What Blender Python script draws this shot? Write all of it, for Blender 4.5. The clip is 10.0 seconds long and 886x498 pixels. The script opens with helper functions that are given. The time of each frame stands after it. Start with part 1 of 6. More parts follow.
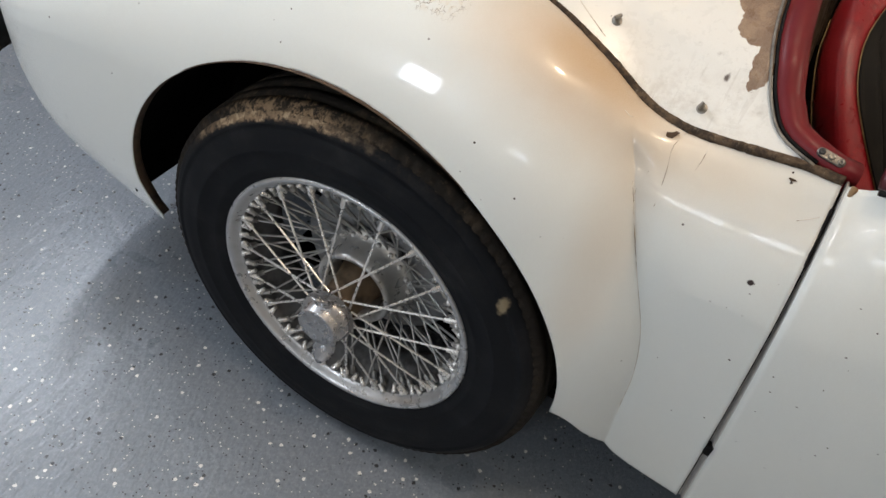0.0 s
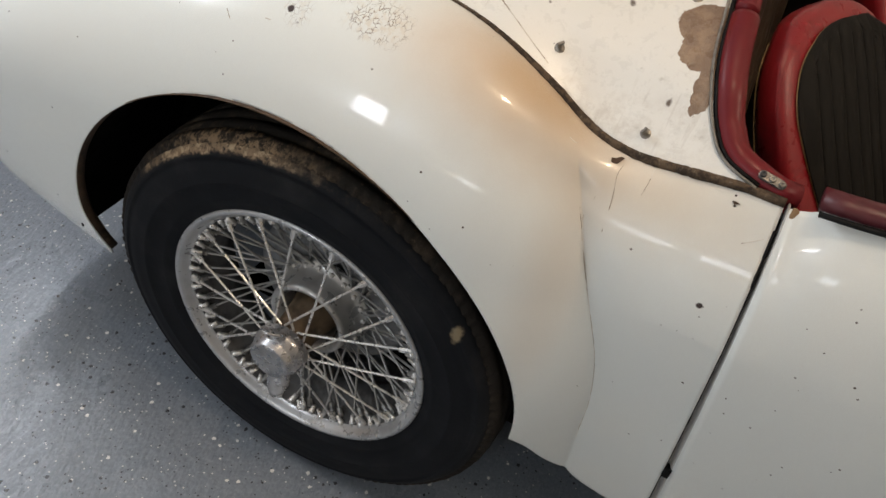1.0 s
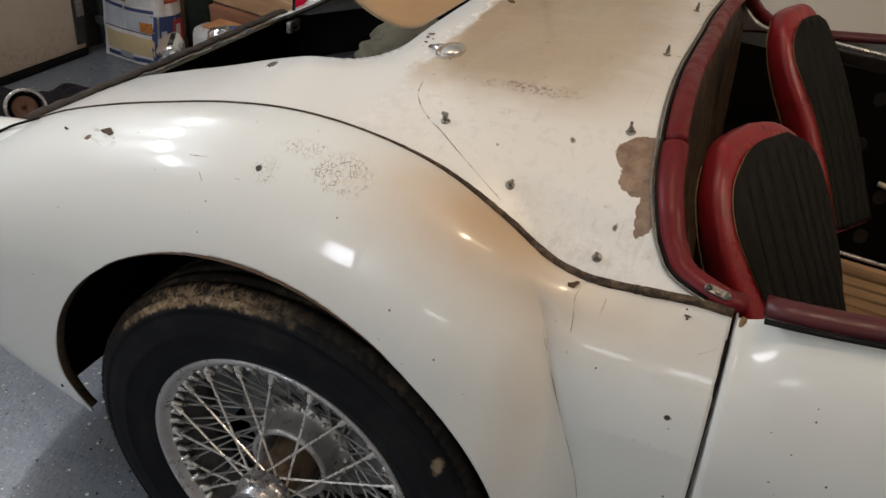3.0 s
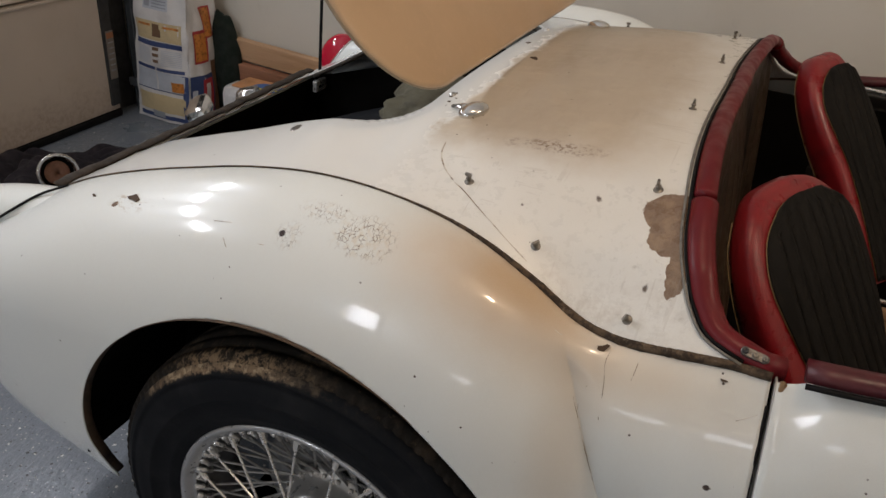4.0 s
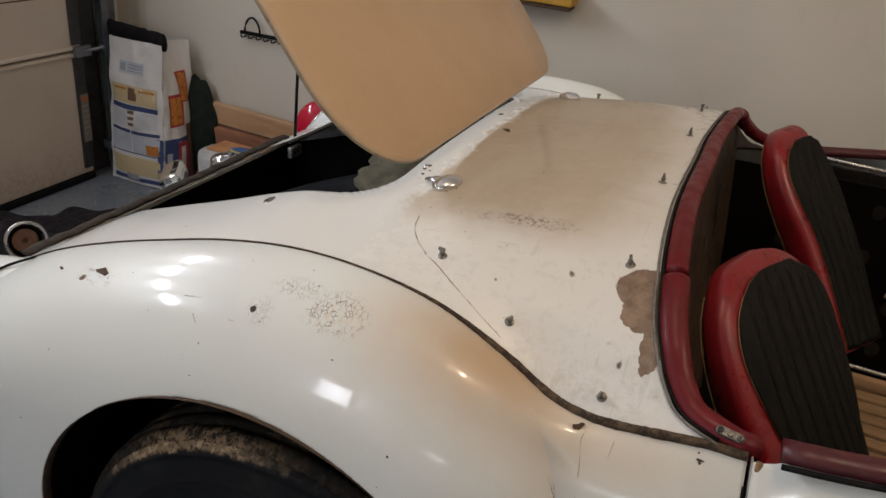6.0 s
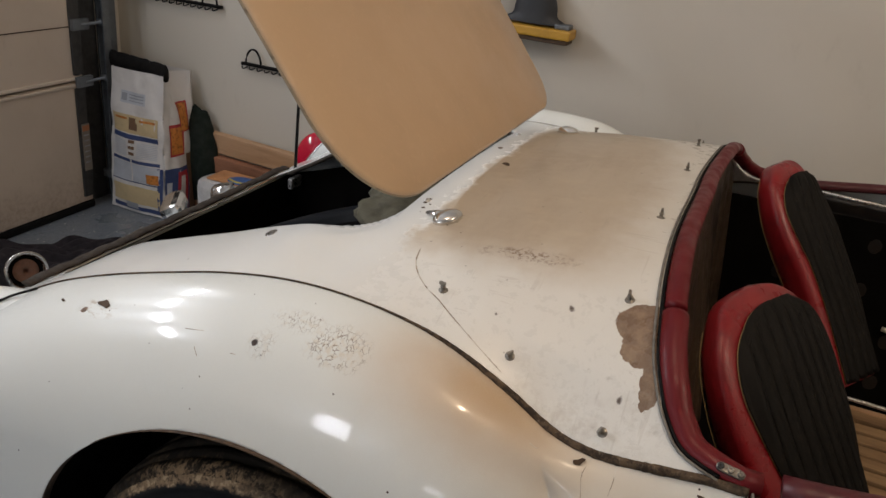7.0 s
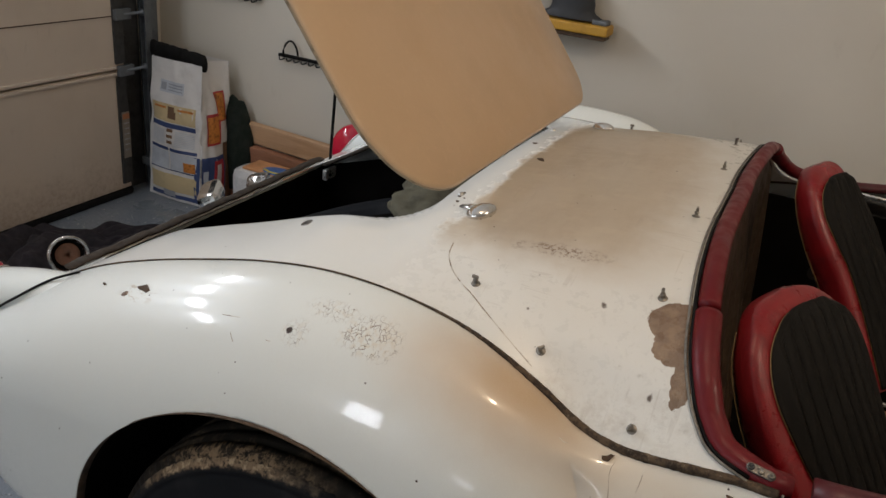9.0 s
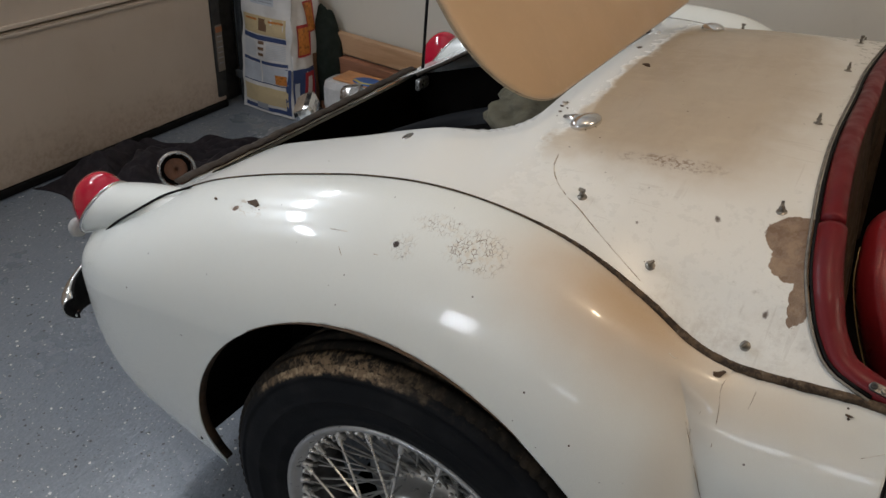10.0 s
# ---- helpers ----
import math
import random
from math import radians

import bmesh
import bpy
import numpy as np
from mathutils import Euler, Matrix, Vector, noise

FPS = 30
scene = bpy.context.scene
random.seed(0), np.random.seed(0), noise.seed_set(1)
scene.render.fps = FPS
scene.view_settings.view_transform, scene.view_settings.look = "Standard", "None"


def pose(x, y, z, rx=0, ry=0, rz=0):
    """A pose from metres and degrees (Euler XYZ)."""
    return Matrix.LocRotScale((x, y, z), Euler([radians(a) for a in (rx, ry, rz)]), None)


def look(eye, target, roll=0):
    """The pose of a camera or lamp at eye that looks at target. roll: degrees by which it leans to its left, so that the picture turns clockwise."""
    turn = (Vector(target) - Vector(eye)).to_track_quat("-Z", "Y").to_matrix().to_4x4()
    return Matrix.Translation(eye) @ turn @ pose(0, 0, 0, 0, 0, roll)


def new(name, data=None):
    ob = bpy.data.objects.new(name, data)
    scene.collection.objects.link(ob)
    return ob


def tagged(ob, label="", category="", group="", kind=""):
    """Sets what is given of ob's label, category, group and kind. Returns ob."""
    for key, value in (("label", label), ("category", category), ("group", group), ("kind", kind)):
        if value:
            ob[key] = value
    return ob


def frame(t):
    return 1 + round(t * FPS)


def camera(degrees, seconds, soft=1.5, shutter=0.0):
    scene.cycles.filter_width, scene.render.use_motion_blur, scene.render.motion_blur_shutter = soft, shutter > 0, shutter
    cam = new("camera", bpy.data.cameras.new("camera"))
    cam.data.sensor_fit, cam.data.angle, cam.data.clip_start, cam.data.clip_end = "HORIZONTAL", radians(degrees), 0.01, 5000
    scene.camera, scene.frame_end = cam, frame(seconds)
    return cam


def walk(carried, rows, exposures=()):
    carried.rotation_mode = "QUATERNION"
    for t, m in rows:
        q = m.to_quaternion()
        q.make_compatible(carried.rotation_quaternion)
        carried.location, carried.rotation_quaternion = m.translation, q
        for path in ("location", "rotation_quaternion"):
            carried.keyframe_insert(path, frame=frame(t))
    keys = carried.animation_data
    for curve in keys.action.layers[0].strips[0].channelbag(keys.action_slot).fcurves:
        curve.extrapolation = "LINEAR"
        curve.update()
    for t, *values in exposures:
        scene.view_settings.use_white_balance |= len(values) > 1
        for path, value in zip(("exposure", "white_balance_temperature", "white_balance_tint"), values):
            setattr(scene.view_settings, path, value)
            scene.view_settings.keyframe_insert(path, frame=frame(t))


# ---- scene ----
cam = camera(59.82, 10.0)
PATH = [
    (0.0, 0.3822, -1.2753, 1.2124, 44.10, -8.76, 29.87),
    (0.5, 0.3872, -1.2545, 1.2195, 44.99, -9.37, 28.50),
    (1.0, 0.3923, -1.2539, 1.2170, 46.04, -9.39, 27.02),
    (1.5, 0.3967, -1.2569, 1.2192, 46.86, -8.22, 26.84),
    (2.0, 0.4028, -1.2594, 1.2270, 47.99, -6.97, 26.69),
    (2.5, 0.4096, -1.2847, 1.2454, 50.73, -7.20, 25.22),
    (3.0, 0.4130, -1.2723, 1.2511, 55.97, -6.72, 23.07),
    (3.2, 0.4159, -1.2591, 1.2487, 57.41, -5.65, 23.99),
    (4.3, 0.4064, -1.2453, 1.2663, 59.96, -4.75, 24.21),
    (4.5, 0.4080, -1.2400, 1.2699, 60.73, -4.86, 23.96),
    (5.0, 0.4034, -1.2358, 1.2745, 61.99, -5.10, 23.46),
    (5.5, 0.4049, -1.2354, 1.2743, 62.64, -5.43, 22.95),
    (7.0, 0.3995, -1.2425, 1.2861, 65.77, -5.89, 22.68),
    (7.5, 0.4017, -1.2441, 1.2888, 66.15, -5.85, 22.69),
    (8.0, 0.4026, -1.2471, 1.2868, 66.69, -6.01, 22.69),
    (8.5, 0.4038, -1.2522, 1.2909, 67.33, -6.35, 24.06),
    (9.0, 0.3980, -1.2509, 1.2879, 65.05, -6.20, 25.28),
    (9.5, 0.3770, -1.2485, 1.2886, 59.31, -3.84, 29.46),
    (10.0, 0.3721, -1.2546, 1.2887, 57.82, -2.96, 30.69),
]
EXPOSURES = [(0.0, -0.50, 6550, 15), (0.5, -0.64, 6750, 16), (1.0, -0.72, 6800, 16), (2.0, -0.88, 6800, 16), (2.5, -0.88, 6800, 15), (3.2, -1.12, 6850, 18), (5.0, -1.20, 6850, 19), (8.5, -1.20, 6800, 17), (10.0, -1.28, 6600, 15)]
walk(cam, [(t, pose(*p)) for t, *p in PATH], EXPOSURES)

# ---------------------------------------------------------------- light
world = bpy.data.worlds.new("garage_world")
scene.world = world
world.use_nodes = True
world.node_tree.nodes["Background"].inputs["Color"].default_value = (0.9, 0.95, 1.0, 1)
world.node_tree.nodes["Background"].inputs["Strength"].default_value = 0.02


def area_lamp(name, at, target, sx, sy, watts, colour):
    data = bpy.data.lights.new(name, "AREA")
    data.shape, data.size, data.size_y = "RECTANGLE", sx, sy
    data.energy, data.color = watts, colour
    ob = new(name, data)
    ob.matrix_world = look(at, target)
    return ob


def bulb_lamp(name, at, radius, watts, colour):
    data = bpy.data.lights.new(name, "POINT")
    data.energy, data.color, data.shadow_soft_size = watts, colour, radius
    ob = new(name, data)
    ob.location = at
    return ob


# daylight lamps at door panes and behind the camera, two warm point lamps overhead
PANES = (-1.29, -0.77, -0.25, 0.27)
for y_ in PANES:
    area_lamp("door_window_light", (-1.925, y_, 1.88), (0.0, y_, 1.60), 0.30, 0.070, 16, (0.80, 0.91, 1.0))
area_lamp("south_light", (-1.15, -3.96, 1.75), (-1.15, 0.0, 1.55), 0.31, 0.76, 34, (0.80, 0.91, 1.0))
# unseen strip lamp, added to put a light streak on the shoulder
area_lamp("south_light", (0.42, -3.96, 1.08), (0.42, 0.0, 1.0), 0.70, 0.17, 5.5, (0.80, 0.91, 1.0))
# unseen extra bulb, added to brighten the deck and lid from above
bulb_lamp("warm_point_light", (2.5, -0.5, 2.42), 0.045, 66, (1.0, 0.84, 0.64))
bulb_lamp("warm_point_light", (0.57, -0.84, 2.42), 0.045, 30, (1.0, 0.80, 0.56))


# ---------------------------------------------------------------- material tools
class Mat:
    """A node material that starts from a Principled shader."""

    def __init__(self, name, colour=(0.5, 0.5, 0.5), rough=0.5, metal=0.0, coat=0.0, spec=0.5):
        self.m = bpy.data.materials.new(name)
        self.m.use_nodes = True
        self.n, self.l = self.m.node_tree.nodes, self.m.node_tree.links
        self.b = self.n["Principled BSDF"]
        self.b.inputs["Base Color"].default_value = (*colour, 1)
        self.b.inputs["Roughness"].default_value = rough
        self.b.inputs["Metallic"].default_value = metal
        self.b.inputs["Coat Weight"].default_value = coat
        self.b.inputs["Coat Roughness"].default_value = 0.10
        self.b.inputs["Specular IOR Level"].default_value = spec
        self.col = None
        self.pos = None

    def coords(self):
        if self.pos is None:
            self.pos = self.n.new("ShaderNodeNewGeometry").outputs["Position"]
        return self.pos

    def noise(self, scale, detail=4.0, rough=0.55, stretch=None, seed=0.0, space=None):
        node = self.n.new("ShaderNodeTexNoise")
        node.inputs["Scale"].default_value = scale
        node.inputs["Detail"].default_value = detail
        node.inputs["Roughness"].default_value = rough
        self.l.new(self.mapped(stretch, seed, space), node.inputs["Vector"])
        return node.outputs["Fac"]

    def mapped(self, stretch=None, seed=0.0, space=None):
        src = space or self.coords()
        if stretch is None and not seed:
            return src
        node = self.n.new("ShaderNodeMapping")
        node.inputs["Location"].default_value = (seed, seed * 0.7, seed * 1.3)
        if stretch:
            node.inputs["Scale"].default_value = stretch
        self.l.new(src, node.inputs["Vector"])
        return node.outputs["Vector"]

    def voronoi(self, scale, feature="F1", stretch=None, seed=0.0, out="Distance"):
        node = self.n.new("ShaderNodeTexVoronoi")
        node.feature = feature
        node.inputs["Scale"].default_value = scale
        self.l.new(self.mapped(stretch, seed), node.inputs["Vector"])
        return node.outputs[out]

    def math(self, op, a, b=None, c=None, clamp=False):
        node = self.n.new("ShaderNodeMath")
        node.operation, node.use_clamp = op, clamp
        for i, v in enumerate((a, b, c)):
            if v is None:
                continue
            if isinstance(v, (int, float)):
                node.inputs[i].default_value = v
            else:
                self.l.new(v, node.inputs[i])
        return node.outputs[0]

    def ramp(self, value, lo, hi, a=0.0, b=1.0):
        node = self.n.new("ShaderNodeMapRange")
        node.interpolation_type = "SMOOTHSTEP"
        for key, v in (("From Min", lo), ("From Max", hi), ("To Min", a), ("To Max", b)):
            node.inputs[key].default_value = v
        self.l.new(value, node.inputs["Value"])
        return node.outputs["Result"]

    def near(self, centre, size, inner=0.6, wobble=0.0, wscale=20.0, seed=0.0):
        """1 inside an ellipsoid, 0 outside, with a ragged edge."""
        sub = self.n.new("ShaderNodeVectorMath")
        sub.operation = "SUBTRACT"
        self.l.new(self.coords(), sub.inputs[0])
        sub.inputs[1].default_value = centre
        div = self.n.new("ShaderNodeVectorMath")
        div.operation = "DIVIDE"
        self.l.new(sub.outputs[0], div.inputs[0])
        div.inputs[1].default_value = size
        ln = self.n.new("ShaderNodeVectorMath")
        ln.operation = "LENGTH"
        self.l.new(div.outputs[0], ln.inputs[0])
        d = ln.outputs["Value"]
        if wobble:
            n = self.noise(wscale, 4.0, 0.6, seed=seed + 3.0)
            d = self.math("ADD", d, self.math("MULTIPLY", self.math("SUBTRACT", n, 0.5), wobble))
        return self.ramp(d, inner, 1.0, 1.0, 0.0)

    def ring(self, centre, r0, r1, soft, wobble=0.0, wscale=60.0, seed=0.0):
        """1 between two radii round an axle that runs along y."""
        sub = self.n.new("ShaderNodeVectorMath")
        sub.operation = "SUBTRACT"
        self.l.new(self.coords(), sub.inputs[0])
        sub.inputs[1].default_value = centre
        mul = self.n.new("ShaderNodeVectorMath")
        mul.operation = "MULTIPLY"
        self.l.new(sub.outputs[0], mul.inputs[0])
        mul.inputs[1].default_value = (1, 0, 1)
        ln = self.n.new("ShaderNodeVectorMath")
        ln.operation = "LENGTH"
        self.l.new(mul.outputs[0], ln.inputs[0])
        d = ln.outputs["Value"]
        if wobble:
            d = self.math("ADD", d, self.math("MULTIPLY", self.math("SUBTRACT", self.noise(wscale, 4.0, 0.65, seed=seed), 0.5), wobble))
        return self.math("MULTIPLY", self.ramp(d, r0 - soft, r0 + soft), self.ramp(d, r1 - soft, r1 + soft, 1.0, 0.0))

    def colour(self, value):
        """A constant or a socket as the base to mix on."""
        if isinstance(value, tuple):
            node = self.n.new("ShaderNodeRGB")
            node.outputs[0].default_value = (*value, 1)
            value = node.outputs[0]
        self.col = value
        self.l.new(value, self.b.inputs["Base Color"])
        return self

    def over(self, fac, colour, kind="MIX"):
        if self.col is None:
            self.colour(tuple(self.b.inputs["Base Color"].default_value)[:3])
        node = self.n.new("ShaderNodeMix")
        node.data_type, node.blend_type = "RGBA", kind
        if isinstance(fac, (int, float)):
            node.inputs["Factor"].default_value = fac
        else:
            self.l.new(fac, node.inputs["Factor"])
        self.l.new(self.col, node.inputs["A"])
        if isinstance(colour, tuple):
            node.inputs["B"].default_value = (*colour, 1)
        else:
            self.l.new(colour, node.inputs["B"])
        self.col = node.outputs["Result"]
        self.l.new(self.col, self.b.inputs["Base Color"])
        return self

    def rough(self, socket):
        self.l.new(socket, self.b.inputs["Roughness"])
        return self

    def bump(self, height, strength=0.3, dist=0.002):
        node = self.n.new("ShaderNodeBump")
        node.inputs["Strength"].default_value = strength
        node.inputs["Distance"].default_value = dist
        self.l.new(height, node.inputs["Height"])
        self.l.new(node.outputs["Normal"], self.b.inputs["Normal"])
        return self


def plain(name, colour, rough=0.5, metal=0.0, vary=0.25, scale=12.0, bump=0.15, coat=0.0, fine=90.0, spec=0.5):
    """A worn single-colour surface: broad stains and fine grain."""
    m = Mat(name, colour, rough, metal, coat, spec)
    dark = tuple(c * (1 - vary) for c in colour)
    lite = tuple(min(1.0, c * (1 + 0.5 * vary)) for c in colour)
    m.colour(colour)
    m.over(m.ramp(m.noise(scale, 5.0), 0.45, 0.75), dark)
    m.over(m.ramp(m.noise(fine, 3.0, seed=5.0), 0.5, 0.8, 0.0, 0.6), lite)
    m.rough(m.ramp(m.noise(scale * 2.3, 4.0, seed=9.0), 0.3, 0.7, max(0.03, rough - 0.1), min(1.0, rough + 0.12)))
    if bump:
        m.bump(m.noise(fine * 2, 3.0), bump, 0.001)
    return m.m


# ---------------------------------------------------------------- mesh tools
def mesh_of(name, verts, faces, smooth=True, mat=None):
    me = bpy.data.meshes.new(name)
    me.from_pydata([tuple(v) for v in verts], [], [tuple(f) for f in faces])
    if smooth:
        me.polygons.foreach_set("use_smooth", [True] * len(me.polygons))
    if mat:
        me.materials.append(mat)
    me.update()
    return me


def solid(name, me, parent=None, label=""):
    ob = new(name, me)
    if parent:
        ob.parent = parent
    if label:
        tagged(ob, label)
    return ob


def part(name, bm, material, parent=None, label="", smooth=True):
    me = bpy.data.meshes.new(name)
    bmesh.ops.recalc_face_normals(bm, faces=bm.faces)
    bm.to_mesh(me)
    bm.free()
    if smooth:
        me.polygons.foreach_set("use_smooth", [True] * len(me.polygons))
    me.materials.append(material)
    return solid(name, me, parent, label)


def grid(name, rows, mat, parent=None, label="", close_u=False, close_v=False, thick=0.0, smooth=True):
    """A sheet through rows of points, with an optional thickness."""
    nr, nc = len(rows), len(rows[0])
    verts = [p for r in rows for p in r]
    faces = []
    for i in range(nr if close_u else nr - 1):
        for j in range(nc if close_v else nc - 1):
            a, b = i * nc + j, i * nc + (j + 1) % nc
            c, d = ((i + 1) % nr) * nc + (j + 1) % nc, ((i + 1) % nr) * nc + j
            faces.append((a, b, c, d))
    ob = solid(name, mesh_of(name, verts, faces, smooth, mat), parent, label)
    if thick:
        mod = ob.modifiers.new("thickness", "SOLIDIFY")
        mod.thickness, mod.offset = thick, -1
    return ob


def tube_mesh(points, radius, sides=10, closed=False, squash=None, caps=True):
    """A bmesh tube along a line of points; radius may be a list. squash: (across, up) factors."""
    pts = [Vector(p) for p in points]
    n = len(pts)
    rad = radius if isinstance(radius, (list, tuple)) else [radius] * n
    sq = squash or (1, 1)
    bm = bmesh.new()
    rings = []
    for i, p in enumerate(pts):
        a = pts[(i - 1) % n] if (closed or i) else p
        b = pts[(i + 1) % n] if (closed or i < n - 1) else p
        d = (b - a).normalized()
        up = Vector((0, 0, 1)) if abs(d.z) < 0.95 else Vector((1, 0, 0))
        s = d.cross(up).normalized()
        u = s.cross(d).normalized()
        rings.append([bm.verts.new(p + rad[i] * (s * math.cos(k) * sq[0] + u * math.sin(k) * sq[1]))
                      for k in (2 * math.pi * j / sides for j in range(sides))])
    for i in range(n if closed else n - 1):
        r, q = rings[i], rings[(i + 1) % n]
        for j in range(sides):
            bm.faces.new((r[j], r[(j + 1) % sides], q[(j + 1) % sides], q[j]))
    if caps and not closed:
        bm.faces.new(rings[0])
        bm.faces.new(rings[-1])
    return bm


def tube(name, points, radius, mat, parent=None, label="", sides=10, closed=False, squash=None):
    return part(name, tube_mesh(points, radius, sides, closed, squash), mat, parent, label)


def box_mesh(cx, cy, cz, sx, sy, sz, bevel=0.004, turn=None):
    bm = bmesh.new()
    bmesh.ops.create_cube(bm, size=1)
    bmesh.ops.scale(bm, vec=(sx, sy, sz), verts=bm.verts)
    if bevel:
        bmesh.ops.bevel(bm, geom=bm.edges[:], offset=min(bevel, 0.45 * min(sx, sy, sz)), segments=2, affect="EDGES", profile=0.6)
    if turn:
        bmesh.ops.transform(bm, matrix=pose(0, 0, 0, *turn), verts=bm.verts)
    bmesh.ops.translate(bm, vec=(cx, cy, cz), verts=bm.verts)
    return bm


def box(name, c, s, mat, parent=None, label="", bevel=0.004, turn=None):
    return part(name, box_mesh(*c, *s, bevel, turn), mat, parent, label, smooth=False)


def lathe_mesh(profile, axis_at, axis, sides=40):
    """Profile of (distance along the axis, radius) turned about an axis."""
    ax = Vector(axis).normalized()
    up = Vector((0, 0, 1)) if abs(ax.z) < 0.9 else Vector((1, 0, 0))
    s = ax.cross(up).normalized()
    u = s.cross(ax).normalized()
    o = Vector(axis_at)
    bm = bmesh.new()
    rings = []
    for d, r in profile:
        if r < 1e-5:
            rings.append([bm.verts.new(o + ax * d)])
        else:
            rings.append([bm.verts.new(o + ax * d + r * (s * math.cos(k) + u * math.sin(k)))
                          for k in (2 * math.pi * j / sides for j in range(sides))])
    for r, q in zip(rings, rings[1:]):
        for j in range(sides):
            k = (j + 1) % sides
            if len(r) == 1 and len(q) == 1:
                continue
            if len(r) == 1:
                bm.faces.new((r[0], q[k], q[j]))
            elif len(q) == 1:
                bm.faces.new((r[j], r[k], q[0]))
            else:
                bm.faces.new((r[j], r[k], q[k], q[j]))
    return bm


def lathe(name, profile, at, axis, mat, parent=None, label="", sides=40):
    return part(name, lathe_mesh(profile, at, axis, sides), mat, parent, label)


def interp(x, xs, ys):
    """A smooth curve through a few knots (monotone pieces, no overshoot)."""
    if x <= xs[0]:
        return ys[0]
    if x >= xs[-1]:
        return ys[-1]
    i = max(k for k in range(len(xs) - 1) if xs[k] <= x)
    h = xs[i + 1] - xs[i]

    def slope(k):
        if k == 0 or k == len(xs) - 1:
            j = min(max(k, 1), len(xs) - 1)
            return (ys[j] - ys[j - 1]) / (xs[j] - xs[j - 1])
        a = (ys[k] - ys[k - 1]) / (xs[k] - xs[k - 1])
        b = (ys[k + 1] - ys[k]) / (xs[k + 1] - xs[k])
        return (a + b) / 2
    t = (x - xs[i]) / h
    m0, m1 = slope(i) * h, slope(i + 1) * h
    return ((2 * t ** 3 - 3 * t ** 2 + 1) * ys[i] + (t ** 3 - 2 * t ** 2 + t) * m0
            + (-2 * t ** 3 + 3 * t ** 2) * ys[i + 1] + (t ** 3 - t ** 2) * m1)


def spline(points, n):
    """n points along a smooth line through the given ones."""
    ts = [0.0]
    for a, b in zip(points, points[1:]):
        ts.append(ts[-1] + (Vector(b) - Vector(a)).length)
    return [tuple(interp(ts[-1] * k / (n - 1), ts, [p[j] for p in points]) for j in range(3)) for k in range(n)]


def lerp(a, b, t):
    return a + (b - a) * t


def smooth01(t):
    t = min(1.0, max(0.0, t))
    return t * t * (3 - 2 * t)


